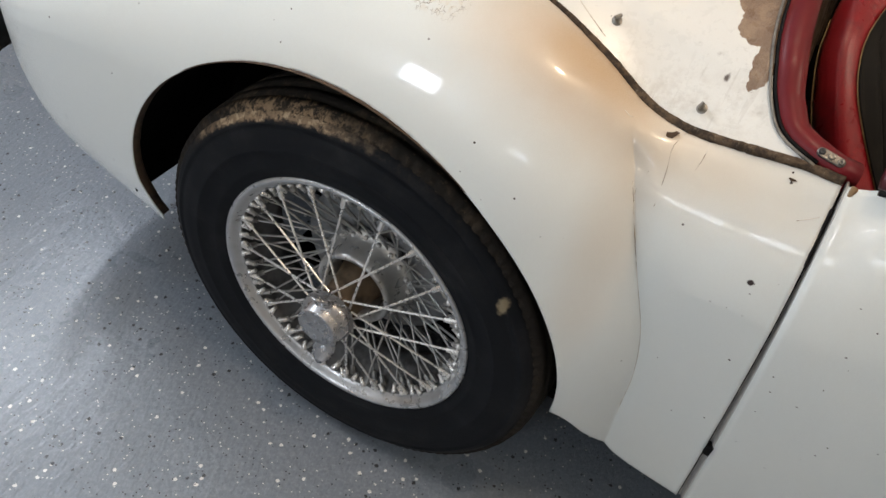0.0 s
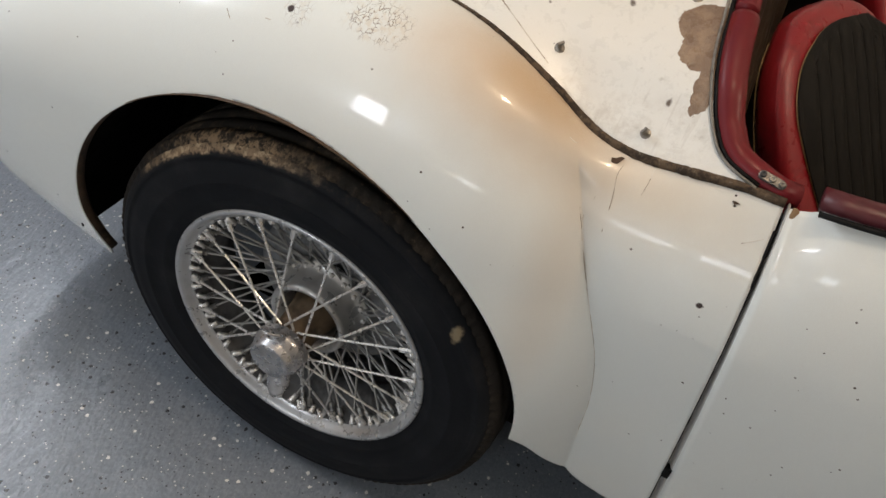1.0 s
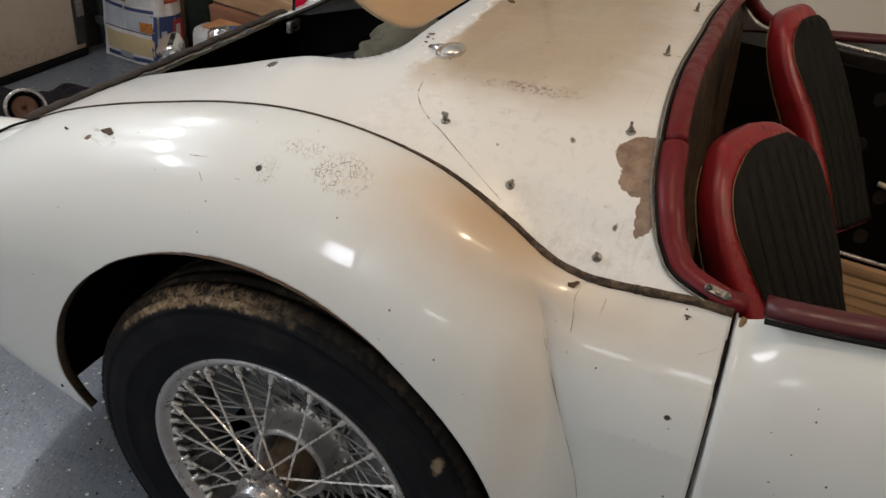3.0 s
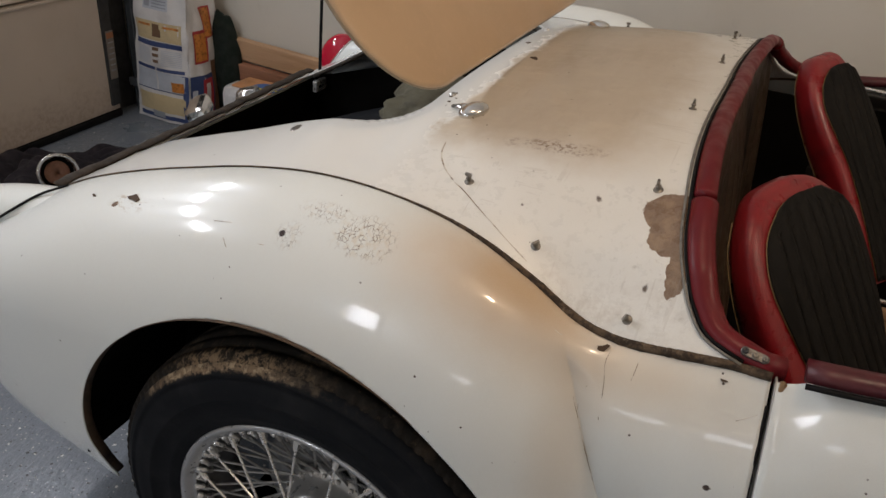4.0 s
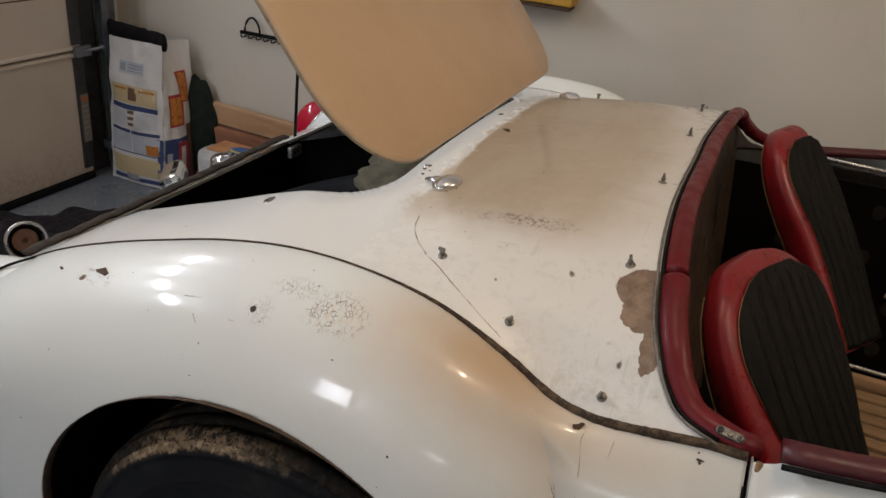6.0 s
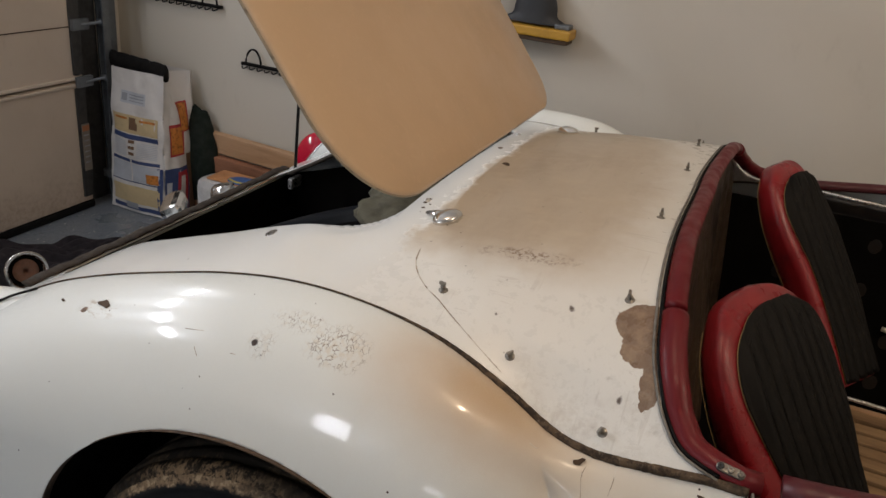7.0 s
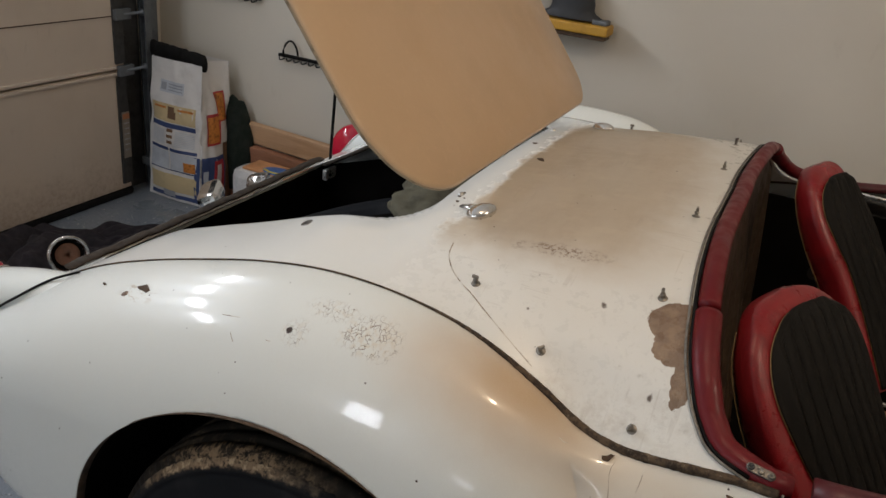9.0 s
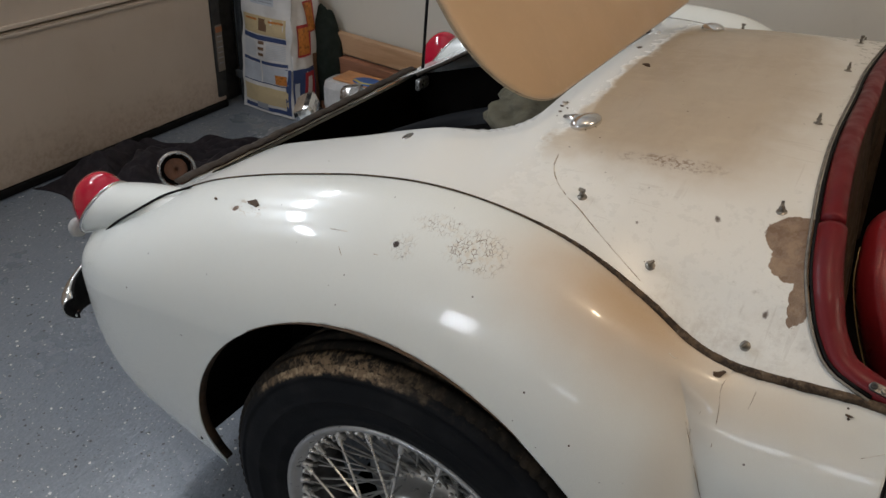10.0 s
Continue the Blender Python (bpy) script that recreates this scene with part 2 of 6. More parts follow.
# ---------------------------------------------------------------- materials
def car_paint():
    m = Mat("old_white_paint", (0.775, 0.81, 0.785), 0.28, 0.0, 0.55, 0.25)
    m.b.inputs["Coat Roughness"].default_value = 0.06
    m.colour((0.775, 0.81, 0.785))
    m.over(m.ramp(m.noise(1700.0, 1.0, 0.5), 0.3, 0.7, 0.0, 0.16), (0.66, 0.63, 0.57))
    # soft ochre tints on the shoulder of the wing and beside the crease
    tint = m.near((0.215, -0.55, 0.785), (0.235, 0.12, 0.14), 0.0, 0.25, 11.0)
    m.over(m.math("MULTIPLY", tint, 0.85), (0.52, 0.33, 0.16))
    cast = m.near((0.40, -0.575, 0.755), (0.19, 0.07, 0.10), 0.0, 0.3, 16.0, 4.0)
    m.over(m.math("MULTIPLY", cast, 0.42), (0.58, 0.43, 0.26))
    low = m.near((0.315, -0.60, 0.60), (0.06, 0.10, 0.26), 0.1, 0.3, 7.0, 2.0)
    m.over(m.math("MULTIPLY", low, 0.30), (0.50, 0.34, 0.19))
    # crazed paint on the top of the wing
    patch = m.near((0.045, -0.577, 0.816), (0.046, 0.036, 0.036), 0.35, 0.9, 34.0, 4.0)
    patch2 = m.near((-0.015, -0.564, 0.824), (0.046, 0.020, 0.03), 0.3, 0.9, 34.0, 6.0)
    patch3 = m.near((-0.045, -0.597, 0.80), (0.026, 0.024, 0.026), 0.2, 1.0, 44.0, 7.0)
    both = m.math("MAXIMUM", m.math("MAXIMUM", patch, m.math("MULTIPLY", patch2, 0.7)), m.math("MULTIPLY", patch3, 0.6))
    web = m.n.new("ShaderNodeTexVoronoi")
    web.feature = "DISTANCE_TO_EDGE"
    web.inputs["Scale"].default_value = 150.0
    push = m.n.new("ShaderNodeTexNoise")
    push.inputs["Scale"].default_value = 160.0
    m.l.new(m.coords(), push.inputs["Vector"])
    bent = m.n.new("ShaderNodeVectorMath")
    bent.operation = "MULTIPLY_ADD"
    m.l.new(push.outputs["Color"], bent.inputs[0])
    bent.inputs[1].default_value = (0.006, 0.006, 0.006)
    m.l.new(m.mapped((1.35, 0.75, 0.75)), bent.inputs[2])
    m.l.new(bent.outputs[0], web.inputs["Vector"])
    line = m.ramp(web.outputs["Distance"], 0.0, 0.07, 1.0, 0.0)
    line = m.math("MULTIPLY", line, m.ramp(m.noise(95.0, 3.0, seed=17.0), 0.40, 0.52))
    crack = m.math("MULTIPLY", both, line)
    m.over(m.math("MULTIPLY", both, m.ramp(m.noise(150.0, 3.0, seed=19.0), 0.45, 0.65, 0.0, 0.40)), (0.62, 0.52, 0.37))
    m.over(m.math("MULTIPLY", crack, 0.95), (0.15, 0.095, 0.05))
    # flaked spots down to brown primer
    for at, size, sd in (((-0.329, -0.583, 0.753), (0.006, 0.005, 0.006), 27.0),):
        m.over(m.near(at, size, 0.90, 1.1, 60.0, sd), (0.13, 0.075, 0.045))
    scuff = m.near((-0.305, -0.580, 0.760), (0.055, 0.022, 0.022), 0.3, 0.8, 60.0, 29.0)
    scuff = m.math("MULTIPLY", scuff, m.ramp(m.noise(90.0, 4.0, 0.7, (0.35, 1, 1), 5.0), 0.52, 0.62))
    m.over(m.math("MULTIPLY", scuff, 0.7), (0.42, 0.33, 0.22))
    for at, r in (((-0.054, -0.597, 0.800), 0.0050), ((0.470, -0.615, 0.672), 0.0042), ((0.304, -0.622, 0.713), 0.0040), ((0.324, -0.634, 0.620), 0.0038), ((0.107, -0.598, 0.783), 0.0034)):
        m.over(m.near(at, (r, r, r), 0.6, 0.6, 120.0, r * 1000), (0.05, 0.035, 0.03))
    # stone chips
    cell = m.voronoi(42.0, "F1", None, 2.0)
    cell = m.math("ADD", cell, m.math("MULTIPLY", m.math("SUBTRACT", m.noise(300.0, 2.0, seed=3.0), 0.5), 0.05))
    keep = m.ramp(m.noise(7.0, 2.0, seed=12.0), 0.43, 0.53)
    chip = m.math("MULTIPLY", m.ramp(cell, 0.050, 0.064, 1.0, 0.0), keep)
    m.over(chip, (0.07, 0.05, 0.04))
    m.rough(m.ramp(m.noise(1500.0, 1.0, seed=31.0), 0.3, 0.7, 0.25, 0.29))
    m.bump(m.math("SUBTRACT", m.math("MULTIPLY", m.noise(130.0, 2.0), 0.06), m.math("MULTIPLY", crack, 0.5)), 0.25, 0.003)
    return m.m


def deck_paint():
    m = Mat("dusty_white_paint", (0.80, 0.815, 0.79), 0.28, 0.0, 0.5)
    m.b.inputs["Coat Roughness"].default_value = 0.06
    m.colour((0.80, 0.815, 0.79))
    # the square of brown dust that a hood cover left behind
    xyz = m.n.new("ShaderNodeSeparateXYZ")
    m.l.new(m.coords(), xyz.inputs[0])
    ahead = m.ramp(xyz.outputs[0], -0.04, 0.10)
    m.over(m.math("MULTIPLY", ahead, 0.35), (0.74, 0.69, 0.60))
    wob = m.math("MULTIPLY", m.math("SUBTRACT", m.noise(11.0, 5.0, 0.65, seed=1.5), 0.5), 0.10)
    wx = m.math("ADD", xyz.outputs[0], wob)
    wy = m.math("ADD", xyz.outputs[1], wob)
    dust = m.math("MULTIPLY", m.ramp(wx, 0.022, 0.040), m.ramp(wx, 0.24, 0.37, 1.0, 0.0))
    dust = m.math("MULTIPLY", dust, m.math("MULTIPLY", m.ramp(wy, -0.42, -0.31), m.ramp(wy, 0.36, 0.44, 1.0, 0.0)))
    # dust left off along the far edge to paint in its bright glancing highlight
    far = m.math("ADD", wy, m.math("MULTIPLY", xyz.outputs[0], 0.75))
    dust = m.math("MULTIPLY", dust, m.ramp(far, 0.46, 0.54, 1.0, 0.0))
    m.over(m.math("MULTIPLY", dust, 0.72), (0.45, 0.345, 0.220))
    m.over(m.math("MULTIPLY", dust, m.ramp(m.noise(14.0, 5.0, 0.65, (1.0, 0.35, 1.0)), 0.40, 0.72, 0.0, 0.30)), (0.34, 0.235, 0.14))
    m.over(m.math("MULTIPLY", dust, m.ramp(m.noise(40.0, 5.0, 0.7, (0.4, 1.0, 1.0), 4.0), 0.46, 0.72, 0.0, 0.5)), (0.60, 0.52, 0.39))
    blot = m.near((0.198, -0.358, 0.888), (0.078, 0.020, 0.04), 0.2, 1.2, 40.0, 3.0)
    m.over(m.math("MULTIPLY", blot, m.ramp(m.noise(150.0, 4.0, 0.7, seed=6.0), 0.46, 0.60, 0.1, 0.95)), (0.22, 0.135, 0.085))
    # bare patch beside the cockpit rail
    bare = m.math("MAXIMUM", m.near((0.362, -0.434, 0.868), (0.036, 0.029, 0.06), 0.96, 0.5, 55.0, 8.0),
                  m.math("MAXIMUM", m.near((0.368, -0.456, 0.858), (0.030, 0.030, 0.06), 0.96, 0.6, 55.0, 5.0), m.near((0.382, -0.488, 0.845), (0.013, 0.034, 0.06), 0.96, 0.7, 75.0, 9.0)))
    m.over(bare, (0.17, 0.092, 0.046))
    m.over(m.math("MULTIPLY", bare, m.ramp(m.noise(55.0, 5.0), 0.45, 0.7, 0.0, 0.8)), (0.31, 0.20, 0.115))
    # grime towards the bead and black specks
    grime = m.ramp(m.noise(30.0, 7.0, 0.8, seed=3.0), 0.54, 0.85, 0.0, 0.12)
    m.over(m.math("MULTIPLY", grime, ahead), (0.50, 0.43, 0.34))
    m.over(m.ramp(m.noise(1700.0, 1.0, 0.5, seed=41.0), 0.3, 0.7, 0.0, 0.16), (0.64, 0.60, 0.53))
    # fine scratches in two directions
    for turn, sd in (((60.0, 4.0, 4.0), 2.0), ((7.0, 70.0, 7.0), 8.0)):
        s1 = m.ramp(m.noise(2.0, 2.0, 0.5, turn, sd), 0.655, 0.68)
        s1 = m.math("MULTIPLY", s1, m.ramp(m.noise(9.0, 3.0, seed=sd + 4.0), 0.50, 0.60))
        m.over(m.math("MULTIPLY", m.math("MULTIPLY", s1, ahead), 0.16), (0.36, 0.31, 0.25))
    # dirt along the bead
    edge = m.math("MULTIPLY", m.near((0.30, -0.535, 0.80), (0.22, 0.036, 0.06), 0.1, 0.8, 30.0, 15.0), m.ramp(m.noise(45.0, 6.0, 0.75, seed=19.0), 0.42, 0.7))
    m.over(m.math("MULTIPLY", edge, 0.4), (0.36, 0.30, 0.23))
    for at, r in (((0.354, -0.510, 0.818), 0.004), ((0.272, -0.429, 0.862), 0.006), ((0.30, -0.47, 0.85), 0.003), ((0.19, -0.46, 0.845), 0.003), ((0.26, -0.38, 0.88), 0.003), ((-0.05, -0.42, 0.842), 0.0025)):
        m.over(m.near(at, (r, r, r * 2), 0.5, 1.2, 150.0, r * 3000), (0.11, 0.08, 0.06))
    front = m.near((0.38, -0.50, 0.82), (0.10, 0.06, 0.09), 0.2, 0.9, 26.0, 11.0)
    m.over(m.math("MULTIPLY", front, m.ramp(m.noise(150.0, 5.0, 0.7, seed=8.0), 0.55, 0.75, 0.0, 0.45)), (0.30, 0.26, 0.20))
    cell = m.voronoi(46.0, "F1", seed=7.0)
    keep = m.ramp(m.noise(9.0, 2.0, seed=14.0), 0.52, 0.6)
    m.over(m.math("MULTIPLY", m.ramp(cell, 0.050, 0.065, 1.0, 0.0), keep), (0.10, 0.07, 0.05))
    m.rough(m.math("ADD", m.math("ADD", m.math("MULTIPLY", m.ramp(m.noise(60.0, 5.0, 0.7, seed=2.0), 0.3, 0.7, 0.0, 0.12), ahead), 0.24), m.math("MULTIPLY", dust, 0.3)))
    m.bump(m.math("SUBTRACT", m.math("MULTIPLY", m.noise(120.0, 4.0), ahead), m.math("MULTIPLY", bare, 1.5)), 0.12, 0.001)
    return m.m


def red_vinyl():
    m = Mat("worn_red_vinyl", (0.22, 0.010, 0.014), 0.40, 0.0, 0.0, 0.5)
    m.colour((0.235, 0.009, 0.013))
    m.over(m.ramp(m.noise(18.0, 5.0, 0.65), 0.45, 0.75, 0.0, 0.8), (0.115, 0.007, 0.012))
    m.over(m.ramp(m.noise(70.0, 5.0, 0.7, seed=4.0), 0.62, 0.80, 0.0, 0.28), (0.30, 0.10, 0.10))
    m.rough(m.ramp(m.noise(25.0, 4.0, seed=6.0), 0.3, 0.7, 0.24, 0.40))
    m.bump(m.voronoi(420.0), 0.2, 0.0008)
    return m.m


def rail_vinyl():
    m = Mat("cracked_maroon_vinyl", (0.12, 0.008, 0.014), 0.45, 0.0, 0.0, 0.3)
    m.colour((0.135, 0.006, 0.010))
    m.over(m.ramp(m.noise(14.0, 3.0, 0.55), 0.42, 0.75, 0.0, 0.55), (0.085, 0.006, 0.014))
    m.over(m.ramp(m.noise(80.0, 6.0, 0.75, seed=4.0), 0.58, 0.78, 0.0, 0.10), (0.18, 0.065, 0.07))
    m.over(m.ramp(m.noise(60.0, 5.0, 0.7, seed=9.0), 0.66, 0.72, 0.0, 0.45), (0.028, 0.010, 0.012))
    m.rough(m.ramp(m.noise(40.0, 5.0, seed=6.0), 0.3, 0.7, 0.30, 0.58))
    m.bump(m.math("ADD", m.voronoi(380.0), m.noise(60.0, 4.0)), 0.06, 0.0008)
    return m.m


def bead_strip():
    """Perished bead: dark brown with crumbs of dry paint."""
    m = Mat("perished_brown_bead", (0.05, 0.036, 0.024), 0.85, 0.0, 0.0, 0.2)
    m.colour((0.038, 0.027, 0.019))
    m.over(m.ramp(m.noise(70.0, 5.0, 0.7), 0.40, 0.58, 0.0, 0.9), (0.12, 0.082, 0.052))
    m.over(m.ramp(m.noise(140.0, 5.0, 0.75, seed=7.0), 0.56, 0.68, 0.0, 0.6), (0.24, 0.20, 0.155))
    m.bump(m.noise(240.0, 4.0, 0.7), 0.6, 0.002)
    return m.m


def tyre_rubber():
    m = Mat("old_tyre_rubber", (0.012, 0.012, 0.012), 0.7, 0.0, 0.0, 0.18)
    m.colour((0.0050, 0.0060, 0.0080))
    m.over(m.ramp(m.noise(14.0, 5.0, 0.65), 0.45, 0.8, 0.0, 0.7), (0.020, 0.0205, 0.022))
    m.over(m.ramp(m.noise(70.0, 5.0, 0.7, seed=3.0), 0.62, 0.82, 0.0, 0.3), (0.05, 0.045, 0.04))
    # dried mud on the tread shoulder and one smear on the wall
    mud = m.math("MULTIPLY", m.ring((0, 0, 0.326), 0.3025, 0.3175, 0.0025, 0.014, 90.0, 5.0), m.near((-0.13, -0.645, 0.60), (0.18, 0.08, 0.15), 0.35, 0.7, 30.0, 5.0))
    m.over(m.math("MULTIPLY", mud, m.ramp(m.noise(130.0, 6.0, 0.75, seed=13.0), 0.34, 0.52)), (0.24, 0.165, 0.10))
    m.over(m.math("MULTIPLY", mud, m.ramp(m.noise(60.0, 6.0, 0.75, seed=23.0), 0.48, 0.60)), (0.44, 0.33, 0.21))
    film = m.ring((0, 0, 0.326), 0.302, 0.33, 0.006, 0.012, 24.0, 8.0)
    film = m.math("MULTIPLY", film, m.near((-0.08, -0.645, 0.60), (0.30, 0.15, 0.26), 0.4, 0.4, 20.0, 3.0))
    m.over(m.math("MULTIPLY", film, m.ramp(m.noise(100.0, 6.0, 0.75, seed=33.0), 0.45, 0.75, 0.0, 0.5)), (0.09, 0.065, 0.042))
    smear = m.near((0.239, -0.653, 0.500), (0.009, 0.03, 0.017), 0.5, 1.2, 80.0, 6.0)
    m.over(m.math("MULTIPLY", smear, 0.8), (0.30, 0.24, 0.15))
    m.bump(m.noise(160.0, 4.0), 0.25, 0.001)
    return m.m


def tread_rubber():
    m = Mat("muddy_tread_rubber", (0.03, 0.026, 0.022), 0.9, 0.0, 0.0, 0.15)
    m.colour((0.020, 0.017, 0.014))
    crown = m.near((-0.05, -0.60, 0.62), (0.36, 0.20, 0.24), 0.5, 0.3, 20.0, 2.0)
    m.over(m.math("MULTIPLY", crown, m.ramp(m.noise(30.0, 6.0, 0.7, (1.0, 0.4, 1.0)), 0.46, 0.72, 0.0, 0.8)), (0.075, 0.055, 0.036))
    m.over(m.math("MULTIPLY", crown, m.ramp(m.noise(75.0, 6.0, 0.7, seed=2.0), 0.56, 0.72, 0.0, 0.7)), (0.13, 0.095, 0.058))
    mud = m.near((-0.11, -0.640, 0.62), (0.17, 0.018, 0.11), 0.3, 0.9, 50.0, 5.0)
    m.over(m.math("MULTIPLY", mud, m.ramp(m.noise(120.0, 6.0, 0.75, (1.0, 0.5, 1.0), 13.0), 0.44, 0.60)), (0.24, 0.165, 0.10))
    m.bump(m.noise(110.0, 5.0, 0.7), 0.5, 0.003)
    return m.m


def floor_paint():
    m = Mat("grey_flake_epoxy_floor", (0.27, 0.30, 0.335), 0.22, 0.0, 0.7)
    m.b.inputs["Coat Roughness"].default_value = 0.24
    m.colour((0.178, 0.207, 0.243))
    m.over(m.ramp(m.noise(3.0, 5.0), 0.4, 0.75, 0.0, 0.5), (0.140, 0.162, 0.192))
    m.over(m.ramp(m.noise(160.0, 3.0, seed=2.0), 0.45, 0.7, 0.0, 0.35), (0.30, 0.325, 0.36))

    def flakes(scale, lo, hi, keep_lo, seed, colour):
        jag = m.math("MULTIPLY", m.math("SUBTRACT", m.noise(scale * 5, 2.0, seed=seed), 0.5), 0.30)
        d = m.voronoi(scale, "F1", (1, 1, 0.001), seed)
        rnd = m.n.new("ShaderNodeSeparateColor")
        m.l.new(m.voronoi(scale, "F1", (1, 1, 0.001), seed, "Color"), rnd.inputs[0])
        mask = m.math("MULTIPLY", m.ramp(m.math("ADD", d, jag), lo, hi, 1.0, 0.0), m.math("GREATER_THAN", rnd.outputs[0], keep_lo))
        m.over(mask, colour)
    flakes(58.0, 0.16, 0.22, 0.82, 1.0, (0.72, 0.72, 0.70))
    flakes(58.0, 0.16, 0.22, 0.80, 6.0, (0.02, 0.022, 0.026))
    flakes(170.0, 0.20, 0.30, 0.90, 11.0, (0.60, 0.61, 0.60))
    flakes(170.0, 0.20, 0.30, 0.88, 16.0, (0.03, 0.03, 0.035))
    m.rough(m.ramp(m.noise(5.0, 4.0, seed=5.0), 0.3, 0.7, 0.26, 0.36))
    m.bump(m.math("ADD", m.noise(110.0, 4.0, 0.65, (1.0, 0.45, 1.0)), m.noise(12.0, 3.0, 0.5, seed=7.0)), 0.7, 0.005)
    peel = m.n.new("ShaderNodeBump")
    peel.inputs["Strength"].default_value = 0.35
    peel.inputs["Distance"].default_value = 0.004
    m.l.new(m.noise(75.0, 3.0, 0.6, (1.0, 0.45, 1.0), 3.0), peel.inputs["Height"])
    m.l.new(peel.outputs["Normal"], m.b.inputs["Coat Normal"])
    return m.m


def wall_paint():
    m = Mat("garage_wall_paint", (0.60, 0.575, 0.52), 0.75)
    m.colour((0.60, 0.565, 0.495))
    m.over(m.ramp(m.noise(1.6, 5.0), 0.4, 0.75, 0.0, 0.5), (0.53, 0.495, 0.44))
    m.over(m.ramp(m.noise(9.0, 6.0, 0.7, (1, 1, 0.4), 4.0), 0.58, 0.8, 0.0, 0.35), (0.42, 0.38, 0.32))
    m.bump(m.noise(180.0, 3.0), 0.12, 0.001)
    return m.m


def hairline():
    m = Mat("grey_brown_crack", (0.36, 0.29, 0.22), 0.8, 0.0, 0.0, 0.2)
    m.colour((0.40, 0.33, 0.25))
    m.over(m.ramp(m.noise(70.0, 4.0, 0.7), 0.45, 0.6), (0.20, 0.15, 0.11))
    m.over(m.ramp(m.noise(45.0, 3.0, seed=3.0), 0.45, 0.6), (0.66, 0.62, 0.55))
    return m.m


def door_paint():
    m = Mat("cream_garage_door_paint", (0.53, 0.44, 0.36), 0.55)
    m.colour((0.60, 0.51, 0.425))
    m.over(m.ramp(m.noise(3.0, 5.0), 0.4, 0.75, 0.0, 0.5), (0.50, 0.41, 0.33))
    m.over(m.ramp(m.noise(26.0, 5.0, 0.7, (1, 1, 0.3), 4.0), 0.58, 0.8, 0.0, 0.3), (0.33, 0.26, 0.20))
    # ragged brown tone along the foot
    xyz = m.n.new("ShaderNodeSeparateXYZ")
    m.l.new(m.coords(), xyz.inputs[0])
    wob = m.math("MULTIPLY", m.math("SUBTRACT", m.noise(8.0, 6.0, 0.75, seed=9.0), 0.5), 0.35)
    foot = m.ramp(m.math("ADD", xyz.outputs[2], wob), 0.04, 0.22, 1.0, 0.0)
    m.over(m.math("MULTIPLY", foot, m.ramp(m.noise(60.0, 5.0, 0.7, seed=2.0), 0.35, 0.65, 0.2, 0.5)), (0.26, 0.17, 0.11))
    m.bump(m.noise(150.0, 3.0), 0.12, 0.001)
    return m.m


def wood(name, light, dark, along=(0.12, 1, 1)):
    m = Mat(name, light, 0.6)
    m.colour(light)
    m.over(m.ramp(m.noise(30.0, 5.0, 0.6, along), 0.4, 0.7, 0.0, 0.8), dark)
    m.over(m.ramp(m.noise(120.0, 4.0, 0.6, along, 3.0), 0.55, 0.75, 0.0, 0.4), tuple(c * 0.6 for c in dark))
    m.bump(m.noise(160.0, 4.0, 0.6, along), 0.2, 0.001)
    return m.m


def ribbed_leather():
    m = Mat("black_seat_leather", (0.014, 0.012, 0.010), 0.62, 0.0, 0.0, 0.16)
    m.colour((0.0045, 0.0039, 0.0032))
    m.over(m.ramp(m.noise(26.0, 5.0, 0.7, (1, 2.5, 0.5)), 0.5, 0.75, 0.0, 0.7), (0.012, 0.0095, 0.007))
    m.over(m.ramp(m.noise(130.0, 4.0, 0.7, seed=2.0), 0.66, 0.8, 0.0, 0.2), (0.05, 0.042, 0.03))
    m.bump(m.voronoi(500.0), 0.15, 0.0006)
    return m.m


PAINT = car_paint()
DECK = deck_paint()
RED = red_vinyl()
RAIL = rail_vinyl()
BEAD = bead_strip()
CRACK = hairline()
DIMCHROME = plain("dim_pitted_chrome", (0.42, 0.41, 0.40), 0.2, 1.0, vary=0.4, scale=40.0, bump=0.15)
SHUT = plain("grey_shut_paint", (0.42, 0.41, 0.385), 0.6, vary=0.3, scale=30.0)
LIPRUST = plain("dark_rusty_lip", (0.036, 0.023, 0.013), 0.85, vary=0.6, scale=40.0, bump=0.5)
STUD = plain("dull_tarnished_steel", (0.25, 0.23, 0.20), 0.38, 0.85, vary=0.5, scale=90.0)
PITTED = plain("pitted_grey_steel", (0.19, 0.18, 0.165), 0.45, 0.8, vary=0.7, scale=160.0, bump=0.6)
LIDEDGE = plain("chipped_lid_edge", (0.30, 0.235, 0.16), 0.6, vary=0.6, scale=60.0)
# dark colour puts the dim light inside the rim into the paint
RIMWELL = plain("shaded_rim_well", (0.13, 0.13, 0.13), 0.6, 0.3, vary=0.6, scale=40.0, bump=0.4)
TYRE = tyre_rubber()
TREAD = tread_rubber()
FLOOR = floor_paint()
WALL = wall_paint()
LEATHER = ribbed_leather()
LID = plain("tan_lid_paint", (0.56, 0.395, 0.245), 0.42, vary=0.10, scale=4.0, bump=0.05, coat=0.1)
CREAM = plain("cream_edge_paint", (0.62, 0.55, 0.42), 0.5, vary=0.2)
BLACK = plain("matt_black_trim", (0.005, 0.0045, 0.0045), 0.7, vary=0.4, spec=0.2)
# near-black that puts the shade of enclosed parts into their colour
SHADE = plain("shade_black", (0.0045, 0.004, 0.0035), 0.95, vary=0.5, spec=0.05)
WELT = plain("grey_worn_welt", (0.20, 0.19, 0.17), 0.7, vary=0.6, scale=70.0, bump=0.4)
DOORRAIL = plain("dull_maroon_vinyl", (0.075, 0.008, 0.012), 0.45, vary=0.5, scale=25.0, bump=0.2)
